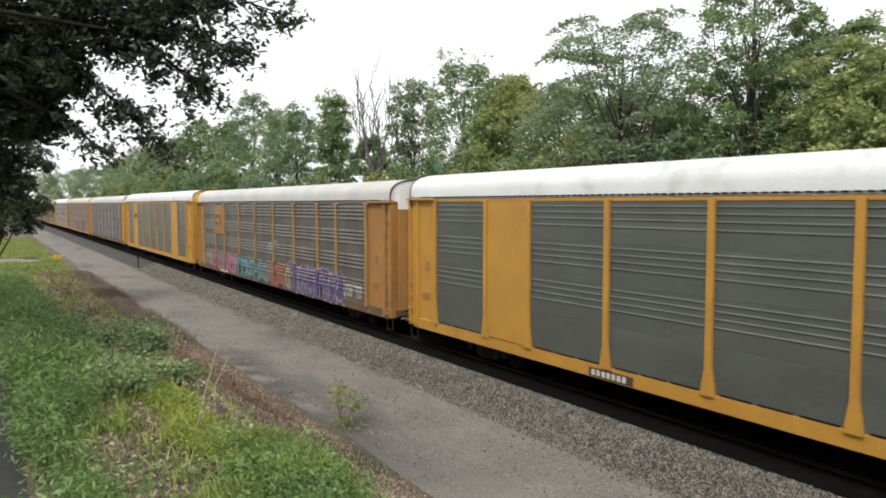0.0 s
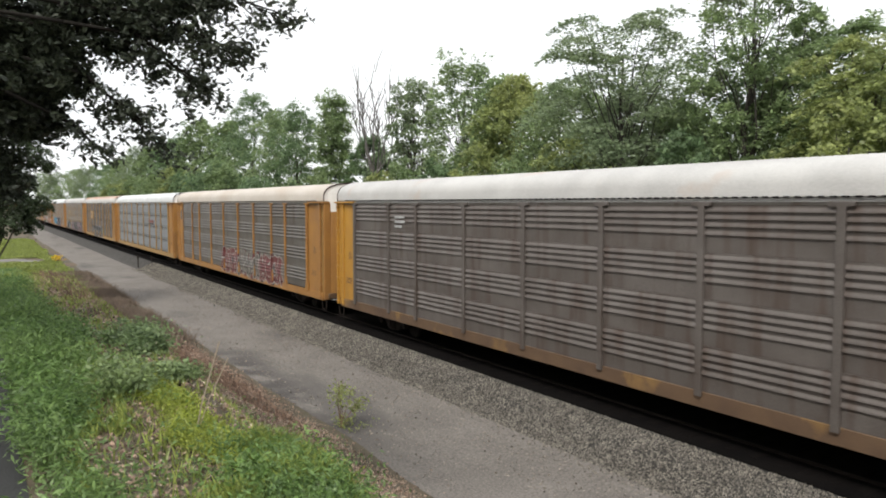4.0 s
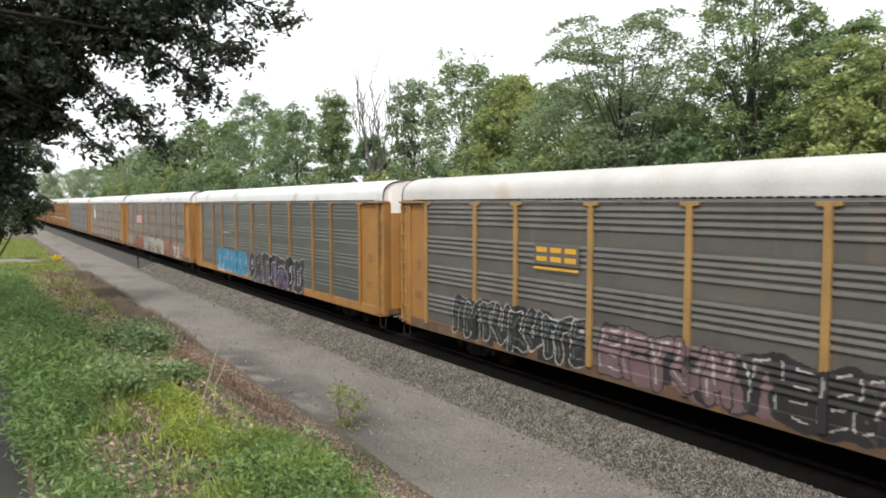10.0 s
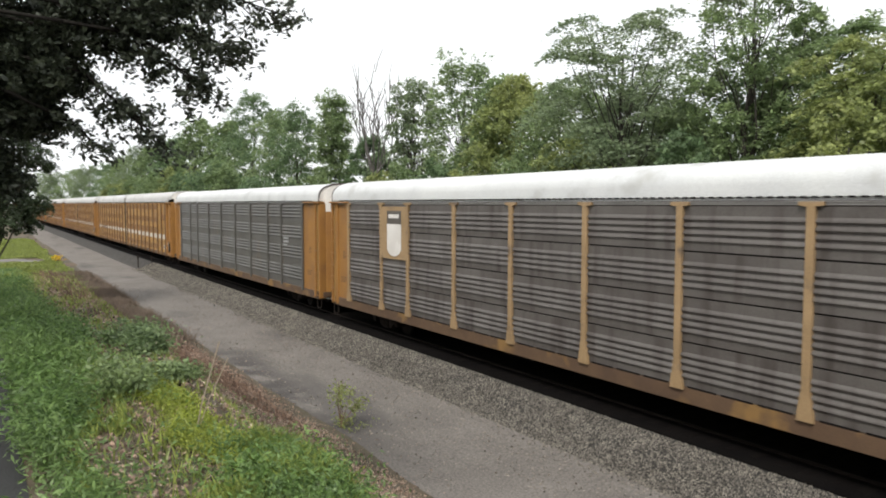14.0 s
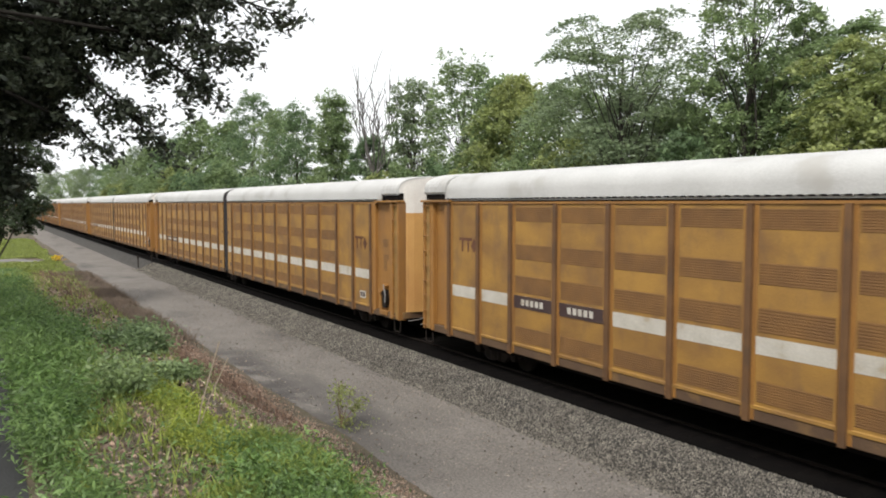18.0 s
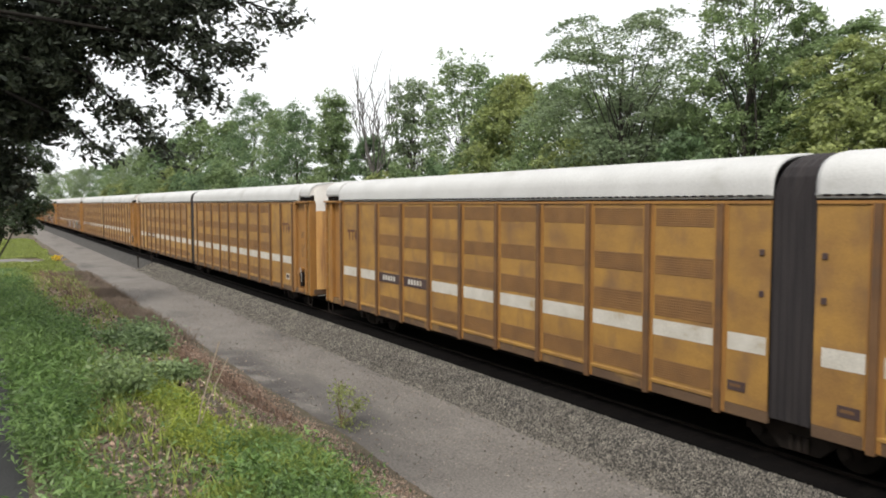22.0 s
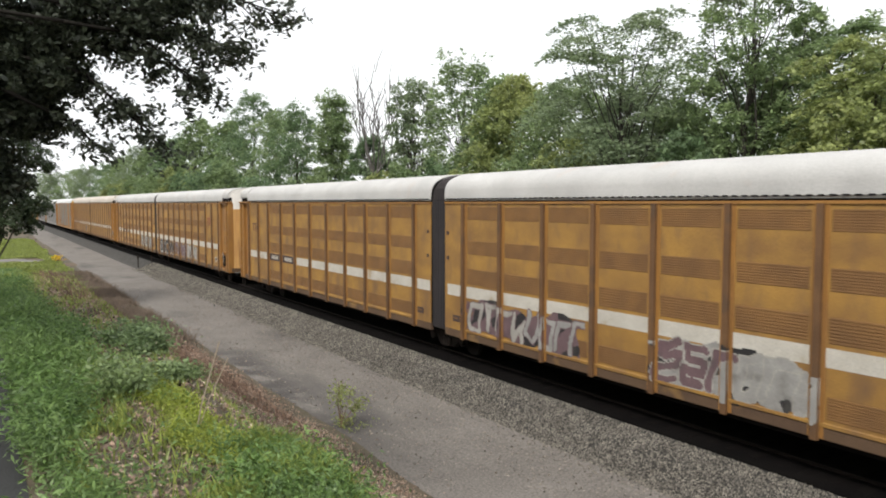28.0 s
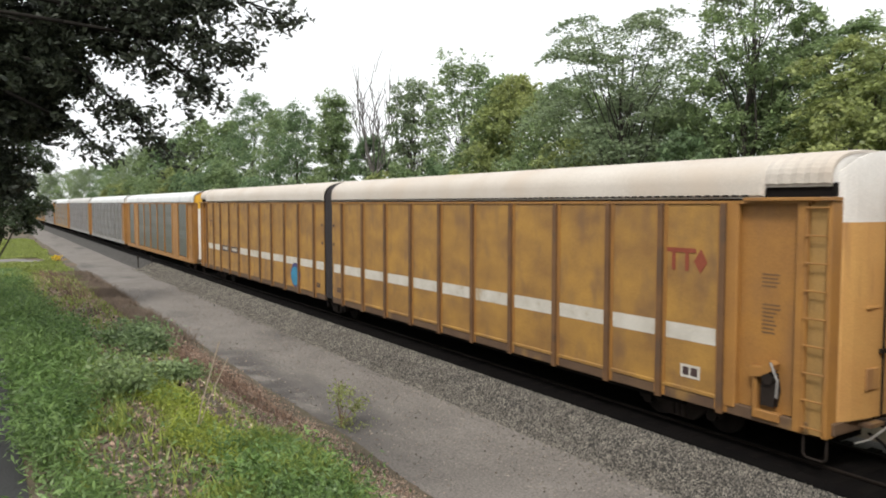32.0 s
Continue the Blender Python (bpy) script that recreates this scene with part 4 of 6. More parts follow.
S = SPRAY
placard(B, at(6.18), 3.95, 2.05, 1.75, YELLOW, INK)
graffiti(B, at(2.4), at(4.2), 0.95, 1.75, [S["lime"], S["grey"]], S["dull_teal"], 15, 0.6, 0.06, 0.03)
graffiti(B, at(4.0), at(9.6), 0.80, 1.90, [STEEL_DARK, S["pink"]], S["pink"], 1, 0.65, 0.07, 0.05, cloud=S["pink"], shine=S["pale"])
graffiti(B, at(9.6), at(15.4), 0.75, 1.92, [S["teal"], S["dull_teal"]], S["black"], 16, 0.75, 0.11, 0.03, cloud=S["dull_teal"], shine=S["white"])
graffiti(B, at(15.2), at(18.4), 0.75, 2.0, [S["orange"], S["brick"], S["lime"]], S["maroon"], 17, 0.6, 0.08, 0.04, cloud=S["brick"])
graffiti(B, at(17.8), at(24.8), 0.72, 2.10, [S["purple"], S["indigo"]], S["grey"], 18, 0.75, 0.12, 0.035, cloud=S["purple"], shine=S["orange"])
graffiti(B, at(15.0), at(16.9), 2.55, 3.10, [S["white"]], S["white"], 12, 0.8, 0.035, 0.0)
graffiti(B, at(24.6), at(26.4), 1.1, 1.75, [S["pale"]], S["grey"], 19, 0.6, 0.05, 0.02)
placard(C, at(6.28), 3.82, 1.62, 0.72, YELLOW_CLEAN, INK, -1.512, style="brackets")
number_plate(A, at(10.4), 0.73, 1.45)
number_plate(C, at(9.98), 0.73, 2.36)
bars(B, at(7.4), 0.76, 2.6, 0.2, STRIPE, 1, -1.495, "number_mark")
bars(D, at(6.2), 4.1, 0.8, 0.5, S["white"], 3, -1.52)
graffiti(E_, at(12.4), at(23.6), 0.80, 2.30, [S["maroon"], STEEL_DARK, S["maroon"]], S["pale"], 2, 0.62, 0.10, 0.04, cloud=S["maroon"])
disc(E_, at(1.85), 4.15, 0.36, INK_BLUE, -1.46)
for k in (-1, 1):
    part("round_mark_bar", Geo().box(at(1.85) - 0.24, at(1.85) + 0.24, -1.474, -1.467, 4.15 + 0.09 * k - 0.03, 4.15 + 0.09 * k + 0.03), GREY_POST, E_)
placard(F, at(20.0), 3.42, 2.2, 0.22, S["red"], None, NEAR - 0.03, "red_mark")
placard(F, at(20.0), 3.20, 2.2, 0.12, INK, None, NEAR - 0.03, "dark_mark")
placard(G, at(8.77), 3.50, 2.8, 1.0, YELLOW_DIM, INK)
graffiti(G, at(10.1), at(18.4), 0.72, 2.15, [S["black"]], S["white"], 3, 0.62, 0.13, 0.028, cloud=S["black"])
graffiti(G, at(18.4), at(19.4), 0.95, 1.7, [S["lime"]], S["lime"], 30, 0.7, 0.05, 0.0)
placard(H, at(9.0), 3.62, 1.75, 0.55, STEEL_GREY, YELLOW_NEW, NEAR - 0.03, style="blocks")
placard(H, at(9.0), 3.25, 1.75, 0.06, YELLOW_NEW, None, NEAR - 0.045, "yellow_underline")
graffiti(H, at(3.9), at(10.0), 0.80, 2.02, [S["black"]], S["pale"], 4, 0.62, 0.13, 0.028, cloud=S["black"], shine=S["dull_teal"])
graffiti(H, at(10.3), at(17.2), 0.78, 2.05, [S["dull_pink"], S["black"]], S["black"], 5, 0.7, 0.11, 0.03, cloud=S["dull_pink"], shine=S["grey"])
graffiti(H, at(17.0), at(25.8), 0.75, 2.10, [S["black"], S["dull_pink"], S["black"]], S["dull_pink"], 6, 0.8, 0.13, 0.03, cloud=S["dull_pink"], shine=S["grey"])
graffiti(I_, at(5.9), at(12.2), 0.88, 2.15, [S["blue"]], S["dull_teal"], 7, 0.8, 0.17, 0.03, cloud=S["blue"], murk=S["blue"], shine=S["black"], shade=S["white"])
graffiti(I_, at(12.3), at(20.8), 0.72, 2.30, [S["black"]], S["white"], 8, 0.85, 0.125, 0.03, cloud=S["purple"], shade=S["black"])
bars(I_, at(8.7), 3.15, 2.2, 0.26, GREY_POST, 1, NEAR - 0.02, "number_mark")
bars(I_, at(7.4), 0.78, 2.4, 0.18, STRIPE, 1, -1.495, "number_mark")
for k in range(7):
    part("banner_stripe", Geo().box(at(7.30), at(10.06), -1.535, -1.52, 3.12 + 0.115 * k, 3.12 + 0.115 * k + 0.113), BANNER_RED if k % 2 == 0 else BANNER_WHITE, J)
graffiti(J, at(2.5), at(5.3), 0.85, 1.75, [S["dull_teal"], S["teal"]], S["white"], 9, 0.7, 0.08, 0.04, shine=S["white"])
graffiti(J, at(5.4), at(10.2), 0.78, 1.85, [S["brick"], S["red"]], S["maroon"], 10, 0.7, 0.12, 0.03, cloud=S["brick"], shine=S["black"])
graffiti(J, at(10.2), at(17.2), 0.75, 2.10, [S["grey"], S["pale"]], S["black"], 11, 0.62, 0.085, 0.05, shade=S["grey"], slant=0.3)
graffiti(J, at(17.2), at(22.6), 0.75, 1.95, [S["pale"], S["brick"], S["orange"]], S["maroon"], 13, 0.65, 0.11, 0.035, shade=S["black"])
graffiti(J, at(22.8), at(26.2), 0.8, 1.7, [S["pale"], S["brick"]], S["grey"], 14, 0.65, 0.09, 0.03)
placard(K, at(6.28), 3.90, 1.86, 1.9, TAN_POST, None, NEAR - 0.03, name="tan_board")
placard(K, at(6.35), 3.75, 1.05, 0.95, WHITE_PAINT, None, NEAR - 0.045, name="white_shield")
disc(K, at(6.35), 3.35, 0.50, WHITE_PAINT, NEAR - 0.058, "white_shield", 0.6)
placard(K, at(6.35), 4.45, 1.05, 0.50, STEEL_DARK, None, NEAR - 0.045, "shield_head")
placard(K, at(6.35), 4.50, 0.75, 0.14, WHITE_PAINT, None, NEAR - 0.058, "shield_mark")
bars(L_, at(24.8), 2.9, 0.8, 0.5, S["white"], 3, -1.52)


def j_at(off):
    """Distance from the joint, towards the front, in the jointed wagon's space."""
    return off - 0.30


YS = -1.49
M = jointed
graffiti(M[1], j_at(-16.8), j_at(-12.5), 1.1, 1.9, [POST_BROWN], POST_BROWN, 20, 0.9, 0.022, 0.008)
graffiti(M[5], j_at(14.4), j_at(18.1), 0.95, 2.02, [S["teal"], S["dull_teal"]], S["black"], 21, 0.95, 0.13, 0.03, shine=S["grey"])
graffiti(M[5], j_at(18.2), j_at(20.2), 0.95, 1.8, [S["maroon"]], S["brick"], 22, 0.8, 0.10, 0.03)
graffiti(M[5], j_at(1.6), j_at(6.9), 0.98, 2.02, [S["pale"], S["grey"]], S["dull_pink"], 23, 0.7, 0.07, 0.03, cloud=S["dull_pink"])
graffiti(M[5], j_at(9.0), j_at(13.0), 0.98, 2.05, [S["dull_pink"], S["grey"]], S["pale"], 24, 0.7, 0.08, 0.03, cloud=S["grey"])
graffiti(M[6], j_at(7.2), j_at(14.2), 0.95, 2.0, [S["dull_pink"], S["pale"]], S["black"], 25, 0.85, 0.125, 0.028, shine=S["white"], shade=S["black"])
graffiti(M[6], j_at(-7.0), j_at(-1.8), 0.98, 2.05, [S["pale"], S["grey"]], S["black"], 26, 0.8, 0.10, 0.03, shade=S["dull_teal"])
disc(M[7], j_at(-3.9), 1.55, 0.62, S["indigo"], YS, "spray_blob", 0.95)
disc(M[7], j_at(-3.95), 1.50, 0.50, S["blue"], YS - 0.007, "spray_blob", 0.9)


def word(parent, text, x, z, size, mat, y, squeeze=1.0, bold=0.06):
    """Sprayed word in block letters."""
    cu = bpy.data.curves.new("word", "FONT")
    cu.body, cu.size, cu.offset, cu.extrude = text, size, bold, 0.003
    ob = bpy.data.objects.new("word", cu)
    me = bpy.data.meshes.new_from_object(ob)
    me.transform(Matrix(((squeeze, 0, 0, x), (0, 0, -1, y), (0, 1, 0, z), (0, 0, 0, 1))))
    me.materials.clear()
    me.materials.append(mat)
    bpy.data.objects.remove(ob)
    return part("graffiti_word", me, None, parent, "sprayed block-letter word")


word(M[6], "SHOW", j_at(1.9), 1.02, 1.35, S["white"], YS, 1.25, 0.09)
word(M[6], "SHOW", j_at(1.96), 1.06, 1.35, S["black"], YS - 0.008, 1.25, 0.045)


# ---- ground, road and track ----
def smooth01(a, b, v):
    k = min(1.0, max(0.0, (v - a) / (b - a)))
    return k * k * (3 - 2 * k)


def ground_z(x, y):
    """Height of the ground: trail on the bank, slope, service road, track bed, flat woodland beyond."""
    hb = -0.55 + 3.85 * smooth01(-60, -14, x)
    if y < -6.6:
        k = min(1.0, (-6.6 - y) / 5.9)
        z = -0.62 + (hb + 0.62) * k ** 1.5
        z += 0.10 * noise.noise((x * 0.5, y * 0.5, 0)) * smooth01(0.0, 0.3, k) * (1 if y > -13.5 else 0.0)
    else:
        z = -0.62 + 0.04 * noise.noise((x * 0.3, y * 0.6, 3))
        if y > 4:
            z += 0.25 * smooth01(4, 9, y)
    if abs(x) > 500 or abs(y) > 200:
        z = -0.6
    return z


EARTH = surf("bank_earth", (0.10, 0.08, 0.055), (0.065, 0.06, 0.035), 1.3, 0.95, bump=0.8, fine=14.0, grit=0.7, wear=(0.12, 0.085, 0.06), wear_at=0.50, wear_scale=0.5)
GRAVEL_ROAD = surf("service_road_gravel", (0.18, 0.163, 0.146), (0.14, 0.126, 0.112), 0.6, 0.95, bump=1.0, fine=22.0, grit=0.95, wear=(0.085, 0.078, 0.072), wear_at=0.56, wear_scale=0.32, wear_stretch=(0.5, 1.3, 1), wear_soft=0.16)
def stain_road(m):
    """A dark damp band along the foot of the bank, broken up by noise."""
    n, l = m.node_tree.nodes, m.node_tree.links
    bs = [k for k in n if k.type == "BSDF_PRINCIPLED"][0]
    old = bs.inputs["Base Color"].links[0].from_socket
    tc, sep, nz = n.new("ShaderNodeTexCoord"), n.new("ShaderNodeSeparateXYZ"), n.new("ShaderNodeTexNoise")
    nz.inputs["Scale"].default_value, nz.inputs["Detail"].default_value = 0.9, 5.0
    l.new(tc.outputs["Object"], sep.inputs[0])
    l.new(tc.outputs["Object"], nz.inputs["Vector"])

    def span(sock, lo, hi):
        r = n.new("ShaderNodeMapRange")
        r.interpolation_type = "SMOOTHSTEP"
        r.inputs["From Min"].default_value, r.inputs["From Max"].default_value = lo, hi
        l.new(sock, r.inputs["Value"])
        return r.outputs["Result"]

    fac = None
    for sock in (span(sep.outputs["Y"], -5.6, -6.6), span(sep.outputs["X"], -31, -25), span(sep.outputs["X"], -12.5, -17), span(nz.outputs["Fac"], 0.36, 0.55)):
        if fac is None:
            fac = sock
            continue
        mul = n.new("ShaderNodeMath")
        mul.operation = "MULTIPLY"
        l.new(fac, mul.inputs[0])
        l.new(sock, mul.inputs[1])
        fac = mul.outputs[0]
    mix = n.new("ShaderNodeMix")
    mix.data_type = "RGBA"
    mix.inputs["B"].default_value = (0.068, 0.062, 0.058, 1)
    l.new(fac, mix.inputs["Factor"])
    l.new(old, mix.inputs["A"])
    l.new(mix.outputs["Result"], bs.inputs["Base Color"])


stain_road(GRAVEL_ROAD)
BALLAST = surf("ballast", (0.06, 0.056, 0.05), (0.04, 0.037, 0.034), 1.4, 0.95, bump=1.0, fine=20.0, grit=0.9)
STONE = surf("ballast_stone", (0.150, 0.143, 0.134), (0.095, 0.09, 0.084), 3.0, 0.9, bump=0.3, island=0.85)
ROAD_STONE = surf("pale_road_stone", (0.24, 0.22, 0.20), (0.17, 0.155, 0.14), 3.0, 0.9, bump=0.2, island=0.35)
TRAIL = surf("asphalt_trail", (0.045, 0.045, 0.044), (0.032, 0.032, 0.032), 1.0, 0.9, bump=0.4, fine=60.0)
DRY_PATH = surf("dry_dirt_path", (0.20, 0.185, 0.17), (0.16, 0.15, 0.14), 1.0, 0.95, bump=0.5)
LITTER = surf("dead_leaf_litter", (0.29, 0.215, 0.18), (0.17, 0.122, 0.10), 1.5, 0.9, bump=0.2, island=0.7)
PALE_CHIP = surf("bleached_bark_chip", (0.52, 0.45, 0.38), (0.40, 0.33, 0.27), 2.0, 0.9, bump=0.2, island=0.4)

gx = [-3000, -1500, -800, -500] + list(np.arange(-400, -120, 20)) + list(np.arange(-120, -40, 4)) + list(np.arange(-40, 12, 0.8)) + [14, 20, 30, 50, 90, 160, 300, 500, 800, 1500, 3000]
gy = [-3000, -1000, -300, -200, -100, -60, -35, -24, -19, -17, -16] + list(np.arange(-15.2, -6.6, 0.35)) + [-6.5, -5, -3.5, -2, 0, 2, 4, 6, 9, 14, 20, 30, 50, 100, 200, 300, 1000, 3000]
gv = [(float(x), float(y), ground_z(float(x), float(y))) for x in gx for y in gy]
n_y = len(gy)
gf = [(i * n_y + j, (i + 1) * n_y + j, (i + 1) * n_y + j + 1, i * n_y + j + 1) for i in range(len(gx) - 1) for j in range(n_y - 1)]
solid("ground", Geo().add(gv, gf), EARTH, "brown earth bank and woodland floor with patchy green growth", "ground", kind="structure", smooth=True)


def strip(name, xs, y_at, mat, label, category, lift):
    """A sheet laid along x over the ground, between the y values of y_at(x)."""
    v, cols = [], 9
    for x in xs:
        a, b = y_at(x)
        for j in range(cols):
            y = a + (b - a) * j / (cols - 1)
            edge = 0.03 if j in (0, cols - 1) else 0.0
            v.append((x, y, ground_z(x, y) + lift - edge * 1.5))
    f = [(i * cols + j, (i + 1) * cols + j, (i + 1) * cols + j + 1, i * cols + j + 1) for i in range(len(xs) - 1) for j in range(cols - 1)]
    return solid(name, Geo().add(v, f), mat, label, category, kind="structure", smooth=True)


road_x = list(np.arange(-420, -60, 10.0)) + list(np.arange(-60, 40, 1.0)) + [60, 100, 200]
strip("road", road_x, lambda x: (-7.15 + 0.28 * noise.noise((x * 0.21, 0, 0)), -2.2), GRAVEL_ROAD, "dusty grey gravel service road beside the track", "road", 0.03)
strip("trail", list(np.arange(-70, 30, 1.0)), lambda x: (-16.4, -13.93), TRAIL, "dark asphalt trail along the top of the bank", "path", 0.05)
strip("side_path", list(np.arange(-84, -78, 0.5)), lambda x: (-26.0, -9.4), DRY_PATH, "pale dry dirt path crossing the grass", "path", 0.03)

bed = [(-3.25, -0.62), (-2.85, -0.50), (-2.3, -0.24), (-1.75, -0.10), (-1.3, -0.09), (0, -0.10), (1.3, -0.09), (1.75, -0.10), (2.6, -0.35), (3.4, -0.66)]
bx = list(np.arange(-420, -60, 8.0)) + list(np.arange(-60, 20, 0.4)) + [40, 80, 160, 260]
bv = [(float(x), y + 0.06 * noise.noise((x * 0.7, y * 2, 5)), z + (0.02 * noise.noise((x * 2.2, y * 4, 1)) if x > -70 else 0)) for x in bx for y, z in bed]
nb = len(bed)
solid("track_bed", Geo().add(bv, [(i * nb + j, (i + 1) * nb + j, (i + 1) * nb + j + 1, i * nb + j + 1) for i in range(len(bx) - 1) for j in range(nb - 1)]), BALLAST,
      "grey crushed-stone ballast bed under the track", "track bed", kind="structure", smooth=True)


def quad_cloud(name, verts, mat):
    """A mesh of loose quads from an array of shape (n, 4, 3)."""
    n = len(verts)
    me = bpy.data.meshes.new(name)
    me.vertices.add(n * 4)
    me.vertices.foreach_set("co", np.ascontiguousarray(verts, dtype=np.float32).ravel())
    me.loops.add(n * 4)
    me.loops.foreach_set("vertex_index", np.arange(n * 4, dtype=np.int32))
    me.polygons.add(n)
    me.polygons.foreach_set("loop_start", np.arange(0, n * 4, 4, dtype=np.int32))
    me.materials.append(mat)
    me.update(calc_edges=True)
    return me


def leaf_quads(rng, p, size, flat=0.5, slim=0.5):
    """Pointed leaves at the places p: random turn, more or less level."""
    n = len(p)
    a = rng.normal(size=(n, 3))
    a[:, 2] *= 1 - flat
    a /= np.linalg.norm(a, axis=1)[:, None]
    b = rng.normal(size=(n, 3))
    b[:, 2] *= 1 - flat * 0.6
    b -= a * np.sum(a * b, axis=1)[:, None]
    b /= np.linalg.norm(b, axis=1)[:, None]
    s = np.asarray(size)[:, None]
    up = np.cross(a, b) * s * 0.10
    return np.stack([p - a * s * 0.5, p + b * s * slim * 0.5 + up - a * s * 0.05, p + a * s * 0.5, p - b * s * slim * 0.5 + up - a * s * 0.05], axis=1)


rng0 = np.random.default_rng(4)
# loose stones of the ballast shoulder: small broken pyramids
n_st = 130000
sx = 9 - 75 * rng0.random(n_st) ** 1.8
sy = np.where(rng0.random(n_st) < 0.02, -3.1 - 0.5 * rng0.random(n_st) ** 2, -1.73 - 1.53 * rng0.random(n_st))
sz = np.maximum(np.interp(sy, [b[0] for b in bed], [b[1] for b in bed]), -0.59)
ss = rng0.uniform(0.014, 0.034, n_st) * (1 + np.clip(-sx - 20, 0, 40) / 40)
rock = np.array([(1, 0, -0.4), (0, 1, -0.4), (-1, 0, -0.4), (0, -1, -0.4), (0.2, 0.1, 0.8)], dtype=float)
ang = rng0.uniform(0, 6.28, n_st)
jig = rock[None] * rng0.uniform(0.55, 1.4, (n_st, 5, 1)) * ss[:, None, None]
cx = jig[:, :, 0] * np.cos(ang)[:, None] - jig[:, :, 1] * np.sin(ang)[:, None]
cy = jig[:, :, 0] * np.sin(ang)[:, None] + jig[:, :, 1] * np.cos(ang)[:, None]
sv = np.stack([cx + sx[:, None], cy + sy[:, None], jig[:, :, 2] + (sz + 0.012)[:, None]], axis=2).reshape(-1, 3)
of = np.array([(0, 1, 4), (1, 2, 4), (2, 3, 4), (3, 0, 4)])
sf = (of[None] + 5 * np.arange(n_st)[:, None, None]).reshape(-1, 3)
me = bpy.data.meshes.new("ballast_stones")
me.from_pydata(sv.tolist(), [], sf.tolist())
me.materials.append(STONE)
tagged(new("ballast_stones", me), "loose grey crushed stones on the ballast shoulder", "gravel", kind="stuff")

# finer stones strewn over the service road, thicker towards the track
n_gr = 18000
px = 8 - 60 * rng0.random(n_gr) ** 1.5
py = -2.9 - 4.1 * rng0.random(n_gr) ** 1.5
ps = rng0.uniform(0.010, 0.028, n_gr)
gp = leaf_quads(rng0, np.stack([px, py, -0.575 + 0.0 * px], axis=1), ps * 2.4, 0.85, 0.9)
tagged(new("road_stones", quad_cloud("road_stones", gp, ROAD_STONE)), "loose small stones strewn over the service road", "gravel", kind="stuff")

# near-black sheet that paints the shade under the train onto the ballast
SHADED_BED = surf("shaded_ballast", (0.005, 0.0045, 0.0045), (0.008, 0.007, 0.0065), 1.2, 0.95, bump=1.0, fine=16.0, gloss=0.03)
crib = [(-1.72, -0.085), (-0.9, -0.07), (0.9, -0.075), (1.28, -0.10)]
solid("track_crib", Geo().add([(x, y, z + 0.004) for x in bx for y, z in crib], [(i * 4 + j, i * 4 + 4 + j, i * 4 + 5 + j, i * 4 + 1 + j) for i in range(len(bx) - 1) for j in range(3)]), SHADED_BED,
      "ballast under the train, coloured near black for the shade there", "track bed", kind="structure", smooth=True)

track = thing("track", "rusty steel rails on wooden ties, both coloured near black for shade", "railway track", kind="structure")
rail_prof = [(-0.07, -0.17), (0.07, -0.17), (0.07, -0.155), (0.012, -0.135), (0.012, -0.045), (0.036, -0.03), (0.036, 0.0), (-0.036, 0.0), (-0.036, -0.03), (-0.012, -0.045), (-0.012, -0.135), (-0.07, -0.155)]
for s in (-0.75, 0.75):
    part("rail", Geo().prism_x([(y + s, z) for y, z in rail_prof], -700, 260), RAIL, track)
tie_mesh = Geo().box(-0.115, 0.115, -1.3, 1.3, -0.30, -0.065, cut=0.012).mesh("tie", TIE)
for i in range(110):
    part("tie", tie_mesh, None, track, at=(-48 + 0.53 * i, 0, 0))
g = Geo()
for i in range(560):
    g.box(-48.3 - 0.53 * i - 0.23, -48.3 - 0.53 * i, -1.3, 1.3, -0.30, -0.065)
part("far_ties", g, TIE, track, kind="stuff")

# ---- trees ----
BARK = surf("grey_bark", (0.075, 0.065, 0.055), (0.045, 0.04, 0.035), 3.0, 0.9, stretch=(3, 3, 0.5), bump=0.8)
# darker copy of the bark for the oak's limbs: crown shade in the colour
OAK_BARK_SHADED = surf("shaded_oak_bark", (0.028, 0.025, 0.022), (0.018, 0.016, 0.014), 3.0, 0.95, bump=0.3, gloss=0.1)
DEADWOOD = surf("bare_dead_wood", (0.12, 0.11, 0.10), (0.08, 0.073, 0.066), 3.0, 0.9, stretch=(3, 3, 0.5), bump=0.5)


def leaf_mat(name, c1, c2, scale=0.35, through_light=0.45):
    return surf(name, c1, c2, scale, 0.42, bump=0.0, fine=1.5, island=0.40, leafy=through_light)


LEAF_MID = leaf_mat("leaf_mid_green", (0.175, 0.253, 0.125), (0.237, 0.319, 0.154))
LEAF_DEEP = leaf_mat("leaf_deep_green", (0.136, 0.215, 0.116), (0.181, 0.264, 0.137))
LEAF_YELLOW = leaf_mat("leaf_yellow_green", (0.226, 0.284, 0.116), (0.305, 0.352, 0.139))
LEAF_BLUE = leaf_mat("leaf_grey_green", (0.186, 0.253, 0.151), (0.237, 0.303, 0.182))
# the next two leaf colours carry the shade inside their own crowns
LEAF_OAK_SHADED = leaf_mat("leaf_shaded_oak", (0.042, 0.053, 0.038), (0.060, 0.075, 0.052), 0.8, 0.25)
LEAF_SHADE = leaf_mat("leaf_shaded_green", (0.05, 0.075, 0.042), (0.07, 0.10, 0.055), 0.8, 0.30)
WEED = leaf_mat("weed_green", (0.12, 0.205, 0.072), (0.185, 0.285, 0.10), 0.8, 0.35)
GRASS = leaf_mat("grass_yellow_green", (0.22, 0.28, 0.075), (0.28, 0.335, 0.10), 0.6, 0.35)
BROAD = leaf_mat("broad_leaf_green", (0.125, 0.225, 0.07), (0.175, 0.285, 0.09), 0.8, 0.35)
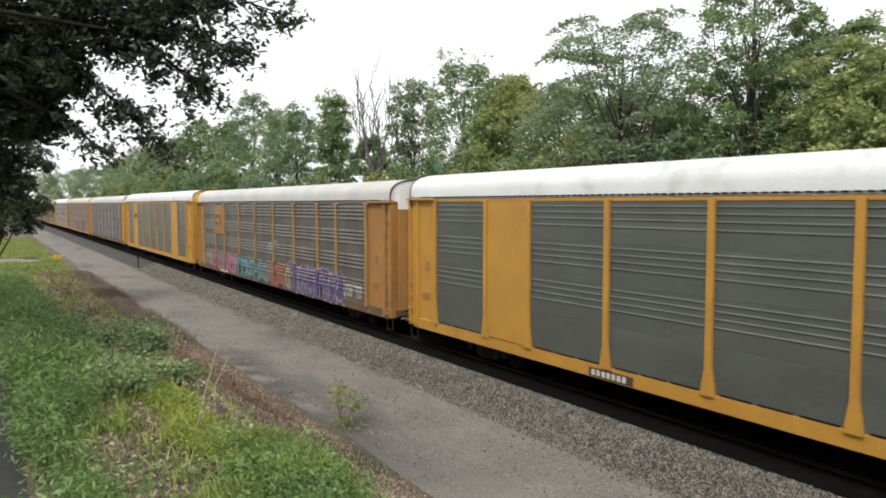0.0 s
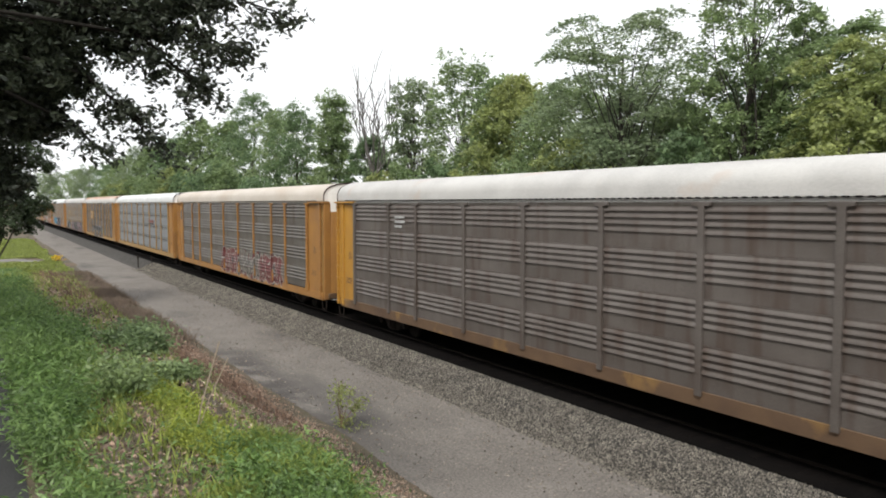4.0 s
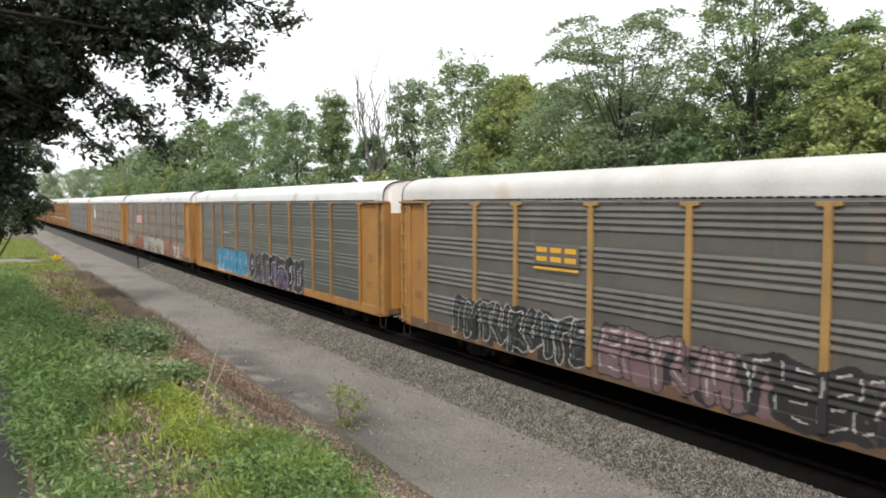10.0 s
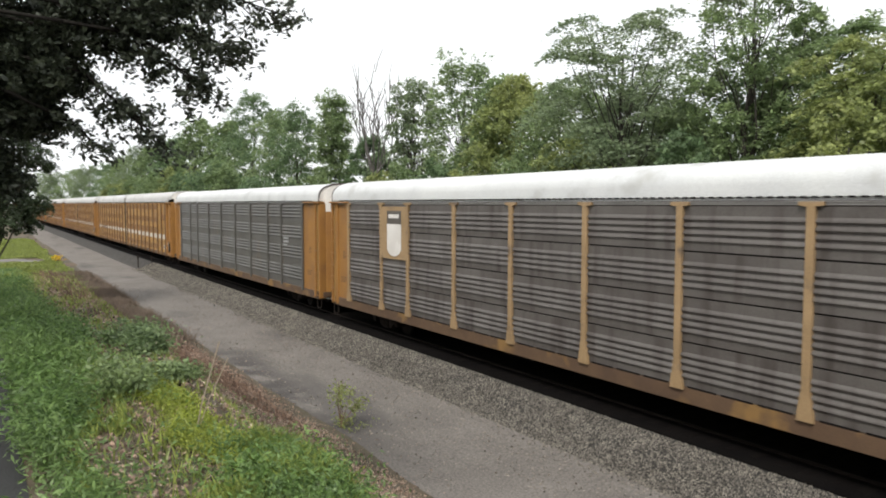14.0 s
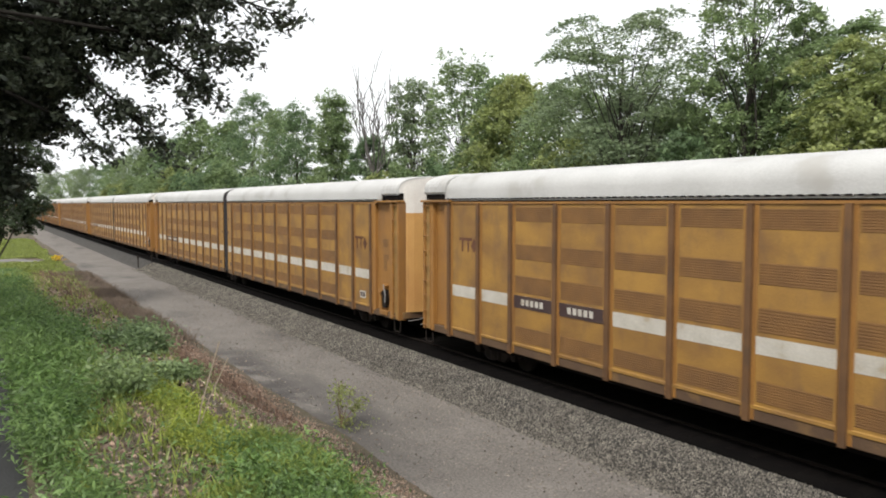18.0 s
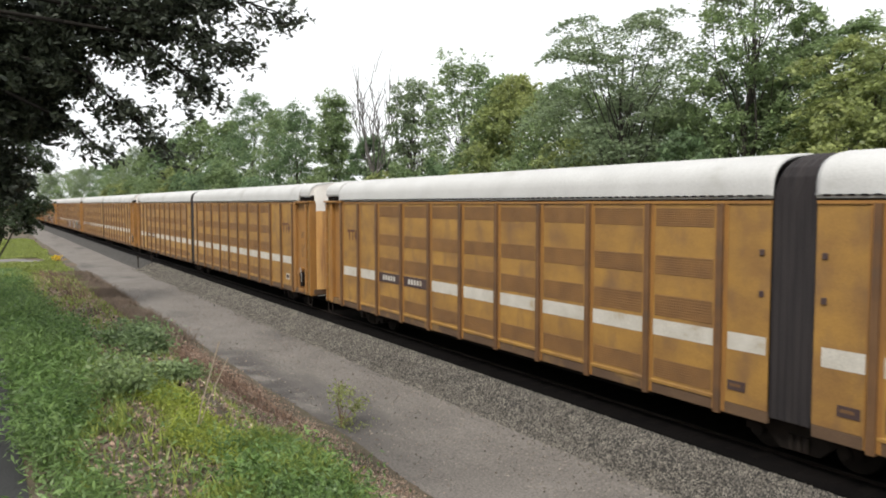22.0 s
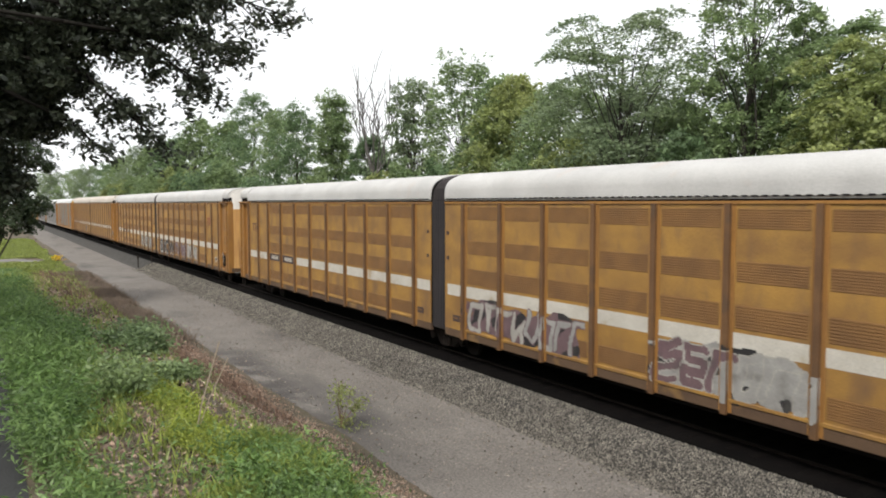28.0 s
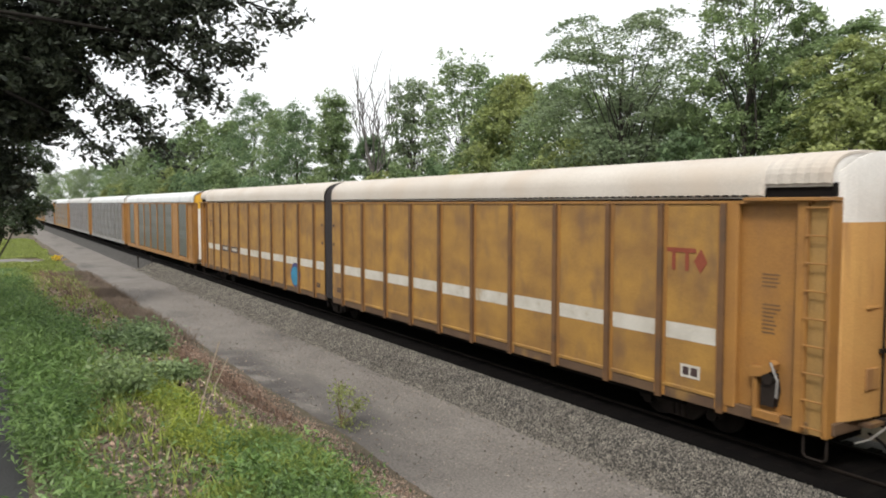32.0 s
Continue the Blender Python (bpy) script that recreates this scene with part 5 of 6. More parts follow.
DEAD_WEED = surf("dull_dead_weed", (0.20, 0.16, 0.135), (0.15, 0.12, 0.10), 0.5, 0.9, bump=0.1, island=0.4)
STRAW = surf("pale_straw", (0.34, 0.28, 0.21), (0.26, 0.21, 0.16), 1.0, 0.9, bump=0.1)
DRY_STEM = surf("dry_stems", (0.20, 0.135, 0.105), (0.13, 0.085, 0.065), 1.0, 0.9, bump=0.1, island=0.4)


def limb_path(g, a, b, r0, r1, rnd, bend=0.08, steps=4, sides=6):
    a, b = Vector(a), Vector(b)
    d = (b - a).length
    prev, pr = a, r0
    for i in range(1, steps + 1):
        k = i / steps
        p = a.lerp(b, k)
        if i < steps:
            p += Vector((rnd.uniform(-1, 1), rnd.uniform(-1, 1), rnd.uniform(-0.3, 1))) * d * bend
        r = r0 + (r1 - r0) * k
        g.tube(prev, p, pr, r, sides)
        prev, pr = p, r


def tree(label, x, y, height, radius, base, leaves, leaf, mat, seed, clumps=34, shape="round", lean=(0, 0), group="woodland trees", name="tree"):
    """Tapered trunk, limbs that reach for the clumps, and clumps of separate leaves with gaps between them."""
    rnd, rng = random.Random(seed), np.random.default_rng(seed)
    z = ground_z(x, y)
    root = thing(name, label, "tree" if name == "tree" else "bush", group, at=(x, y, z - 0.1))
    top = Vector((lean[0], lean[1], height * 0.86))
    tg = Geo()
    r0 = 0.012 * height + 0.04
    pts = [Vector((0, 0, 0)).lerp(top, k / 5) + (Vector((rnd.uniform(-1, 1), rnd.uniform(-1, 1), 0)) * 0.02 * height if 0 < k < 5 else Vector()) for k in range(6)]
    for i in range(5):
        tg.tube(pts[i], pts[i + 1], r0 * (1 - i * 0.17) * (1.35 if i == 0 else 1), r0 * (1 - (i + 1) * 0.17), 8)
    centres = []
    for i in range(clumps):
        f = (i + 0.5) / clumps
        zf = base + (1 - base) * f
        if shape == "round":
            prof = math.sin(math.pi * min(1, 0.18 + 0.80 * f)) ** 0.7
        elif shape in ("spread", "tier"):
            prof = 0.35 + 0.65 * math.sin(math.pi * min(1, 0.30 + 0.62 * f))
        elif shape == "slim":
            prof = 0.75 - 0.55 * f
        else:
            prof = 0.9 - 0.5 * f * f
        w, rr = i * 2.4 + rnd.uniform(-0.5, 0.5), radius * prof * (0.35 + 0.62 * math.sqrt(rnd.random()))
        axis = Vector((lean[0], lean[1])) * zf
        centres.append(Vector((axis.x + rr * math.cos(w), axis.y + rr * math.sin(w), zf * height - 0.10 * height * (1 - f) * rnd.random())))
    lg = Geo()
    for i, c in enumerate(centres):
        if i % 2 == 0 or shape in ("spread", "tier"):
            k = max(0.12, min(0.95, (c.z / height - 0.18 - 0.12 * rnd.random())))
            a = Vector((0, 0, 0)).lerp(top, k)
            limb_path(lg, a, c, r0 * 0.32 * (1.1 - k), 0.012, rnd, 0.06, 3, 5)
    per = leaves // clumps
    clouds = []
    for c in centres:
        s = radius * rnd.uniform(0.20, 0.38)
        n = int(per * rnd.uniform(0.7, 1.3))
        sprays = 11
        e = rng.normal(size=(sprays, 3))
        e /= np.linalg.norm(e, axis=1)[:, None]
        e *= (rng.random((sprays, 1)) ** 0.4) * np.array([1.15, 1.15, 0.8]) * s
        d = e[rng.integers(0, sprays, n)] + rng.normal(size=(n, 3)) * np.array([0.22, 0.22, 0.13]) * s
        if shape == "tier":
            d *= np.array([1.25, 1.25, 0.42])
        d[:, 2] -= 0.25 * (d[:, 0] ** 2 + d[:, 1] ** 2) / max(s, 0.1)
        clouds.append(d + np.array(c))
    p = np.concatenate(clouds)
    part("trunk", tg, BARK, root, smooth=True)
    part("branchwork", lg, BARK, root, kind="stuff")
    part("crown", quad_cloud("crown", leaf_quads(rng, p, rng.uniform(0.7, 1.4, len(p)) * leaf, 0.8 if shape == "tier" else 0.45, 0.5), mat), None, root)
    return root


# near row across the track, tall open-crowned trees: x, y, height, radius, crown base
for i, (x, y, h, r, b, shape, mat) in enumerate((
        (-22.9, 9.5, 13.6, 3.9, 0.18, "tier", LEAF_BLUE), (-18.0, 11.5, 15.6, 2.9, 0.22, "spread", LEAF_MID), (-12.2, 9.5, 10.6, 2.9, 0.2, "tier", LEAF_YELLOW),
        (-15.6, 12.5, 12.2, 2.6, 0.25, "tier", LEAF_MID), (-28.4, 11.5, 11.4, 3.7, 0.12, "round", LEAF_MID), (-8.5, 11.5, 9.8, 3.0, 0.2, "round", LEAF_MID), (-20.0, 15.0, 11.5, 3.6, 0.15, "round", LEAF_DEEP), (-25.6, 13.0, 10.9, 3.4, 0.1, "round", LEAF_BLUE), (-22.4, 12.5, 9.6, 3.2, 0.1, "round", LEAF_MID), (-15.0, 14.0, 10.0, 3.2, 0.1, "round", LEAF_MID))):
    tree("open-crowned green tree beyond the track", x, y, h, r, b, 40000, 0.155, mat, 11 + i, clumps=64, shape=shape)
for i, (x, y, h, r, b, shape, mat) in enumerate((
        (-41.9, 14, 15.2, 2.3, 0.75, "spread", LEAF_MID), (-33.2, 12, 12.4, 2.7, 0.2, "round", LEAF_YELLOW), (-36.0, 13, 12.6, 2.4, 0.3, "round", LEAF_MID), (-48.6, 14, 14.6, 1.8, 0.78, "spread", LEAF_BLUE),
        (-61.5, 13, 15.2, 2.6, 0.3, "slim", LEAF_MID), (-56.0, 14, 11.0, 2.2, 0.2, "round", LEAF_DEEP), (-73.3, 14, 15.2, 3.0, 0.2, "round", LEAF_DEEP), (-82, 15, 15.6, 3.4, 0.2, "round", LEAF_MID),
        (-90.5, 15, 18.9, 3.8, 0.2, "round", LEAF_DEEP))):
    tree("leafy green tree in the belt beyond the track", x, y, h, r * 1.25, b * 0.7, 24000 if b < 0.7 else 10000, 0.22, mat, 41 + i, clumps=58, shape=shape)
for i, (x, y, h, r, mat) in enumerate((
        (-105, 16, 17.0, 4.2, LEAF_MID), (-122, 16, 18.8, 5.0, LEAF_MID), (-143, 17, 17.8, 5.2, LEAF_DEEP), (-163, 17, 17.6, 5.0, LEAF_MID), (-184, 18, 18.6, 6.0, LEAF_BLUE),
        (-215, 19, 18.0, 6.5, LEAF_MID), (-250, 20, 18.0, 7.0, LEAF_DEEP), (-300, 20, 19.0, 8.0, LEAF_BLUE), (-360, 21, 20.0, 9.0, LEAF_MID), (-430, 20, 21.0, 11.0, LEAF_BLUE), (-390, 13, 19.0, 6.0, LEAF_BLUE), (-500, 16, 24.0, 11.0, LEAF_BLUE))):
    tree("distant green tree in the belt along the track", x, y, h, r, 0.04, 17000, 0.42, mat, 71 + i, clumps=54)

# bushes that fill the foot of the belt
rnd = random.Random(9)
x = -2.0
i = 0
while x > -150:
    y = 6.3 + rnd.uniform(-0.4, 1.6)
    h = rnd.uniform(6.2, 8.4) if x > -30 else rnd.uniform(6.4, 8.2)
    if x < -70:
        h += 1.6
    tree("dense green undergrowth bush beside the track", x, y, h, 2.1 if x > -50 else 3.2, 0.06, 14000 if x > -45 else 10000, 0.15 if x > -45 else 0.26, rnd.choice((LEAF_DEEP, LEAF_MID, LEAF_MID, LEAF_YELLOW)), 101 + i, clumps=24, group="undergrowth", name="bush")
    x -= rnd.uniform(2.6, 3.4) if x > -50 else rnd.uniform(3.2, 4.4)
    i += 1

# bare dead tree
dead = thing("dead_tree", "bare grey dead tree with thin upright branches", "tree", at=(-53.7, 13, -0.5))
rnd = random.Random(21)
g = Geo()
limb_path(g, (0, 0, 0), (0.2, 0, 8), 0.15, 0.09, rnd, 0.02, 5)
twigs = Geo()
for i in range(11):
    a = Vector((0.1, 0, rnd.uniform(3.5, 8)))
    side = -5.6 + 9.6 * i / 10 + rnd.uniform(-0.5, 0.5)
    b = Vector((side, rnd.uniform(-1.5, 1.5), rnd.uniform(14.0, 17.6) - 0.2 * abs(side)))
    limb_path(twigs, a, b, 0.09, 0.022, rnd, 0.035, 6, 5)
    for j in range(6):
        c = a.lerp(b, rnd.uniform(0.45, 0.95))
        limb_path(twigs, c, c + Vector((rnd.uniform(-1.1, 1.1), rnd.uniform(-0.8, 0.8), rnd.uniform(1.0, 2.4))), 0.042, 0.018, rnd, 0.06, 2, 4)
part("trunk", g, DEADWOOD, dead)
part("branchwork", twigs, DEADWOOD, dead, kind="stuff")

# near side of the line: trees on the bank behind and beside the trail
tree("leafy tree beside the trail, leaves coloured dark for shade", -42, -13.7, 12.5, 2.5, 0.30, 56000, 0.17, LEAF_SHADE, 201, clumps=64, group="bank trees")
tree("leafy green tree beside the trail", -62, -18.5, 12, 5.0, 0.12, 8000, 0.35, LEAF_DEEP, 202, group="bank trees")
# trees out of view, added to close the bank and dim the light
for i, (x, y) in enumerate(((-25, -21), (-8, -22), (8, -19), (22, -22), (-90, -24), (-120, -22))):
    tree("unseen leafy green tree added behind the trail", x, y, 13, 5.0, 0.2, 4000, 0.5, LEAF_DEEP, 210 + i, group="bank trees")

# the oak whose limbs reach into view
oak = thing("oak_tree", "oak with long leafy limbs hanging over the bank, coloured dark for shade", "tree", "bank trees", at=(-9.5, -16.9, ground_z(-9.5, -16.9) - 0.1))
rnd, rng = random.Random(31), np.random.default_rng(31)
g = Geo()
limb_path(g, (0, 0, 0), (-0.3, 0.4, 8.5), 0.32, 0.14, rnd, 0.02, 5, 10)
part("trunk", g, BARK, oak, smooth=True)
swaying = []
oz = oak.location.z


def oak_limb(mid, tip, n, spread, thick, seed, swing=1.0):
    """One limb that leaves the trunk high up and droops from mid to tip, with twigs and leaves on that length."""
    rnd, rng = random.Random(seed), np.random.default_rng(seed)
    base = Vector((-0.2, 0.3, max(4.0, mid.z - 0.4)))
    m, t = mid - base, tip - base
    g, cl = Geo(), []
    limb_path(g, (0, 0, 0), m, 0.035, 0.02, rnd, 0.02, 5, 6)
    limb_path(g, m, t, 0.02, 0.006, rnd, 0.03, 5, 6)
    for i in range(n):
        k = (i + rnd.random()) / n
        c = m.lerp(t, k) + Vector((rnd.uniform(-1, 1), rnd.uniform(-1, 1), rnd.uniform(-1.0, 0.8))) * spread * (1.15 - 0.65 * k)
        limb_path(g, m.lerp(t, max(0.0, k - 0.12)), c, 0.012, 0.004, rnd, 0.05, 3, 4)
        count = int(rnd.uniform(40, 75) * thick)
        e = rng.normal(size=(5, 3)) * np.array([0.11, 0.11, 0.08]) * rnd.uniform(0.7, 1.25)
        d = e[rng.integers(0, 5, count)] + rng.normal(size=(count, 3)) * np.array([0.045, 0.045, 0.04])
        cl.append(d + np.array(c))
    p = np.concatenate(cl)
    limb = part("limb", g, OAK_BARK_SHADED, oak, smooth=True, at=tuple(base))
    part("leaves", quad_cloud("leaves", leaf_quads(rng, p, rng.uniform(0.05, 0.12, len(p)), 0.25, 0.45), LEAF_OAK_SHADED), None, limb)
    swaying.append((limb, Matrix.Translation(base), swing))


# where each limb begins to droop, its tip, clusters, their spread and density
ob = Vector((-9.5, -16.9, oz))
for i, (mid, tip, n, spread, thick) in enumerate((
        ((-9.19, -11.94, 7.59), (-8.70, -10.71, 7.17), 20, 0.22, 0.8),
        ((-9.36, -12.30, 7.24), (-9.01, -11.26, 6.68), 26, 0.26, 1.0),
        ((-9.45, -12.48, 6.97), (-9.19, -11.60, 6.19), 28, 0.27, 1.0),
        ((-9.82, -13.00, 6.51), (-9.57, -12.13, 5.64), 26, 0.20, 0.9),
        ((-10.01, -13.18, 5.95), (-9.79, -12.70, 5.47), 10, 0.13, 0.7),
        ((-9.88, -13.33, 7.35), (-9.59, -12.26, 7.10), 56, 0.40, 1.4),
        ((-10.24, -13.80, 6.77), (-10.02, -13.10, 6.60), 70, 0.44, 1.7),
        ((-10.54, -14.18, 7.31), (-10.34, -13.43, 7.17), 80, 0.52, 1.8),
        ((-10.62, -14.22, 6.25), (-10.41, -13.37, 6.08), 64, 0.40, 1.7),
        ((-9.57, -12.88, 7.60), (-9.15, -11.55, 7.37), 38, 0.30, 1.2),
        ((-10.77, -14.35, 5.71), (-10.59, -13.78, 5.24), 60, 0.36, 1.4),
        ((-10.63, -14.20, 6.86), (-10.49, -13.63, 6.42), 64, 0.42, 1.8),
        ((-9.94, -13.10, 6.99), (-9.72, -12.57, 6.74), 18, 0.25, 0.9))):
    oak_limb(Vector(mid) - ob, Vector(tip) - ob, n, spread, thick, 301 + i, 1.0 if i < 5 else 0.5)


# ---- low growth on the bank ----
def scatter(n, seed, x0, x1, y0, y1, keep, bias=1.0):
    rng = np.random.default_rng(seed)
    out = []
    while len(out) < n:
        x = x1 - (x1 - x0) * rng.random() ** bias
        y = y0 + (y1 - y0) * rng.random()
        if rng.random() < keep(x, y):
            out.append((x, y, ground_z(x, y)))
    return np.array(out), rng


def grass_edge(x):
    """y at which the growth on top of the bank gives way to the littered slope."""
    return -13.14 + 0.28 * smooth01(-8.0, -7.0, x) + 0.50 * smooth01(-4.9, -4.1, x) - 0.34 * smooth01(-9.0, -12.0, x) + 0.16 * noise.noise((x * 0.8, 0, 7))


# open litter between the plants: x, y, half length along the bank, half width
PATCHES = ((-5.85, -13.02, 0.80, 0.22), (-4.85, -13.33, 0.75, 0.28), (-8.2, -12.98, 0.7, 0.15), (-4.75, -13.05, 0.42, 0.24), (-5.0, -13.40, 0.55, 0.24), (-4.25, -12.90, 0.36, 0.22), (-5.2, -13.2, 0.55, 0.2), (-6.4, -13.33, 0.7, 0.10), (-10.4, -12.98, 0.9, 0.12), (-4.1, -13.3, 0.3, 0.2))


def bare(x, y):
    """Share of open litter: patches on the shoulder, and the slope below the growth's edge."""
    k = smooth01(-0.10, 0.08, y - grass_edge(x))
    wob = 0.35 * noise.noise((x * 2.5, y * 5, 2))
    for px, py, ra, rb in PATCHES:
        k = max(k, 0.98 - 0.98 * smooth01(0.72, 1.22, math.hypot((x - px) / ra, (y - py) / rb) + wob))
    return k


def clumpy(x, y, f=2.2, at=0.0):
    """Share of leafy plants: dense clumps with thin growth between them, none on the litter."""
    return (1 - bare(x, y)) * (0.12 + 0.88 * smooth01(at - 0.12, at + 0.12, noise.noise((x * f * 0.6, y * f * 1.5, 12))))


def weeds(name, label, n, seed, region, height, leaf, per, mat, bias=1.0, slim=0.45, tight=1.0, flat=0.2, keep=None):
    keep = keep or (lambda x, y: 1 - bare(x, y))
    p, rng = scatter(n, seed, *region, keep, bias)
    h = height * rng.uniform(0.5, 1.3, n)
    k = rng.random((n, per))
    off = rng.normal(size=(n, per, 2)) * (0.05 + 0.14 * height) * tight
    pts = np.stack([p[:, None, 0] + off[:, :, 0] * (0.5 + k), p[:, None, 1] + off[:, :, 1] * (0.5 + k), p[:, None, 2] + h[:, None] * (0.10 + 0.90 * k)], axis=2).reshape(-1, 3)
    q = leaf_quads(rng, pts, leaf * rng.uniform(0.6, 1.4, len(pts)), flat, slim)
    return tagged(new(name, quad_cloud(name, q, mat)), label, "plants", kind="stuff")


CLOVER = leaf_mat("clover_bright_green", (0.25, 0.31, 0.055), (0.32, 0.38, 0.08), 0.7, 0.35)
weeds("tall_weeds", "tall narrow-leaved green weeds along the trail", 360, 501, (-13.5, -3.2, -13.90, -13.45), 0.34, 0.055, 60, WEED, 0.9, 0.24, 0.75, keep=lambda x, y: clumpy(x, y, 1.6, 0.08))
weeds("weeds", "leafy green weeds on top of the bank", 3000, 502, (-30, -7.6, -13.86, -12.1), 0.24, 0.038, 34, WEED, 0.9, keep=lambda x, y: clumpy(x, y, 1.3, 0.05))
weeds("low_weeds", "low leafy green weeds in clumps on the bank", 420, 507, (-8.0, -3.2, -13.8, -12.0), 0.15, 0.032, 34, WEED, 0.9, 0.35, keep=lambda x, y: clumpy(x, y, 2.6, 0.02))
weeds("clover", "low bright green clover and grass on the bank", 2600, 504, (-9, -3.9, -12.98, -12.1), 0.065, 0.026, 22, CLOVER, 0.8, keep=lambda x, y: (1 - bare(x, y)) * smooth01(0.50, 0.38, grass_edge(x) - y))
weeds("ridge_grass", "bright yellow-green grass along the edge of the bank", 1500, 519, (-8.6, -4.4, -12.95, -12.55), 0.07, 0.034, 20, CLOVER, 1.0, 0.25, keep=lambda x, y: smooth01(0.34, 0.22, abs(grass_edge(x) - 0.02 - y)) * (1 - bare(x, y)))
weeds("bright_weeds", "bright grass and weeds on top of the bank", 1000, 508, (-27, -13, -13.9, -12.6), 0.20, 0.06, 24, GRASS, 0.9, 0.3)
weeds("ferny_weeds", "ferny green weeds at the edge of the bank", 130, 505, (-4.9, -3.4, -12.9, -11.8), 0.16, 0.042, 50, WEED, 1.0, 0.28, 1.3)
weeds("slope_weeds", "scattered green weeds on the littered slope", 50, 506, (-34, -4, -11.6, -9.6), 0.18, 0.05, 24, WEED, 1.0, 0.4, 1.0, 0.4, lambda x, y: smooth01(0.1, 0.5, noise.noise((x * 0.6, y * 0.6, 9))))
for k, (x, y, r, h) in enumerate(((-6.55, -13.12, 0.16, 0.42), (-8.3, -12.66, 0.16, 0.36), (-9.1, -12.72, 0.2, 0.32), (-6.9, -12.62, 0.10, 0.2))):
    weeds("weed_clump", "dark green bushy weed clump on the bank", 26, 520 + k, (x - r, x + r, y - r, y + r), h * 0.75, 0.05, 60, LEAF_MID, 1.0, 0.5, 1.0, 0.4, lambda x, y: 1.0)
weeds("far_growth", "bright grass and weeds on the lower bank", 9500, 503, (-130, -24, -19.0, -7.9), 0.22, 0.16, 18, GRASS, 0.8, keep=lambda x, y: 1.0 if y < -8.0 - 3.0 * smooth01(-58, -32, x) + 0.8 * noise.noise((x * 0.15, 0, 4)) and not (-84.3 < x < -77.7 and y < -9.2) else 0.0)


def blades(name, label, n, seed, region, height, mat, keep, bias=1.0, wide=1.0):
    p, rng = scatter(n, seed, *region, keep, bias)
    h = height * rng.uniform(0.5, 1.4, n)
    lean = rng.normal(size=(n, 2)) * 0.35 * h[:, None]
    w = wide * rng.uniform(0.004, 0.010, n)
    a = rng.uniform(0, 3.14, n)
    d = np.stack([np.cos(a) * w, np.sin(a) * w, 0 * a], 1)
    tip = np.stack([p[:, 0] + lean[:, 0], p[:, 1] + lean[:, 1], p[:, 2] + h], axis=1)
    mid = (p + tip) / 2 + np.array([0, 0, 0.1]) * h[:, None]
    return tagged(new(name, quad_cloud(name, np.stack([p - d, p + d, mid + d, tip], axis=1), mat)), label, "grass", kind="stuff")


blades("grass", "yellow-green grass on the bank", 34000, 511, (-30, -3, -13.7, -11.6), 0.09, GRASS, lambda x, y: (1 - 0.94 * bare(x, y)) * (0.25 + 0.75 * smooth01(-0.1, 0.2, noise.noise((x * 1.5, y * 3, 15)))))
blades("tall_grass", "tall grass tufts at the edge of the bank", 9000, 514, (-4.7, -3.3, -12.7, -11.9), 0.13, GRASS, lambda x, y: smooth01(-0.2, 0.3, noise.noise((x * 1.6, y * 1.6, 6))), 1.0, 0.4)
blades("dry_stems", "reddish brown dead stems on the slope", 12000, 512, (-58, -11.5, -12.95, -8.0), 0.17, DRY_STEM, lambda x, y: smooth01(-0.05, 0.15, y - grass_edge(x)) * smooth01(-11.5, -16, x) * smooth01(-0.35, 0.15, noise.noise((x * 0.2, y * 0.4, 1))), 1.1, 1.0)
blades("dead_weeds", "dull brown dead weeds at the foot of the slope", 26000, 516, (-64, -27, -9.8, -7.1), 0.30, DEAD_WEED, lambda x, y: smooth01(-0.45, 0.05, noise.noise((x * 0.25, y * 0.6, 8))) * smooth01(-27, -31, x), 0.8, 0.8)
weeds("broad_weeds", "broad-leaved bright green weeds along the trail", 40, 517, (-7.6, -5.5, -13.88, -13.62), 0.30, 0.075, 40, BROAD, 1.0, 0.26, 0.9, 0.35, lambda x, y: 1.0)
weeds("shoulder_weeds", "bright green leafy weeds at the edge of the bank", 22, 518, (-4.3, -3.7, -12.95, -12.65), 0.12, 0.06, 34, BROAD, 1.0, 0.3, 1.4, 0.5, lambda x, y: 1.0)
p, rng = scatter(90000, 513, -36, -2.5, -13.7, -6.3, lambda x, y: (0.10 + 0.90 * bare(x, y)) * (1 - 0.93 * smooth01(-7.9, -7.1, y)), 1.25)
p[:, 2] += rng.uniform(0.003, 0.04, len(p))
tagged(new("leaf_litter", quad_cloud("leaf_litter", leaf_quads(rng, p, rng.uniform(0.022, 0.06, len(p)) * (1 + np.clip(-p[:, 0] - 8, 0, 30) / 30), 0.7, 0.55), LITTER)), "dead brown leaves and chips on the slope", "leaf litter", kind="stuff")
p, rng = scatter(15000, 515, -16, -2.8, -13.7, -7.4, lambda x, y: bare(x, y), 1.1)
p[:, 2] += rng.uniform(0.01, 0.05, len(p))
tagged(new("pale_chips", quad_cloud("pale_chips", leaf_quads(rng, p, rng.uniform(0.012, 0.045, len(p)), 0.7, 0.4), PALE_CHIP)), "bleached pale bark chips among the litter", "bark chips", kind="stuff")
FLOWER = surf("yellow_flower", (0.70, 0.50, 0.03), (0.65, 0.42, 0.03), 4.0, 0.6, bump=0.0)
flowers = thing("wildflowers", "clump of yellow wildflowers beside the path", "flowers", at=(-77.0, -8.3, ground_z(-77.0, -8.3)))
rnd, rng = random.Random(71), np.random.default_rng(71)
pts = np.array([(rnd.gauss(0, 0.22), rnd.gauss(0, 0.22), rnd.uniform(0.25, 0.7)) for _ in range(90)])
g = Geo()
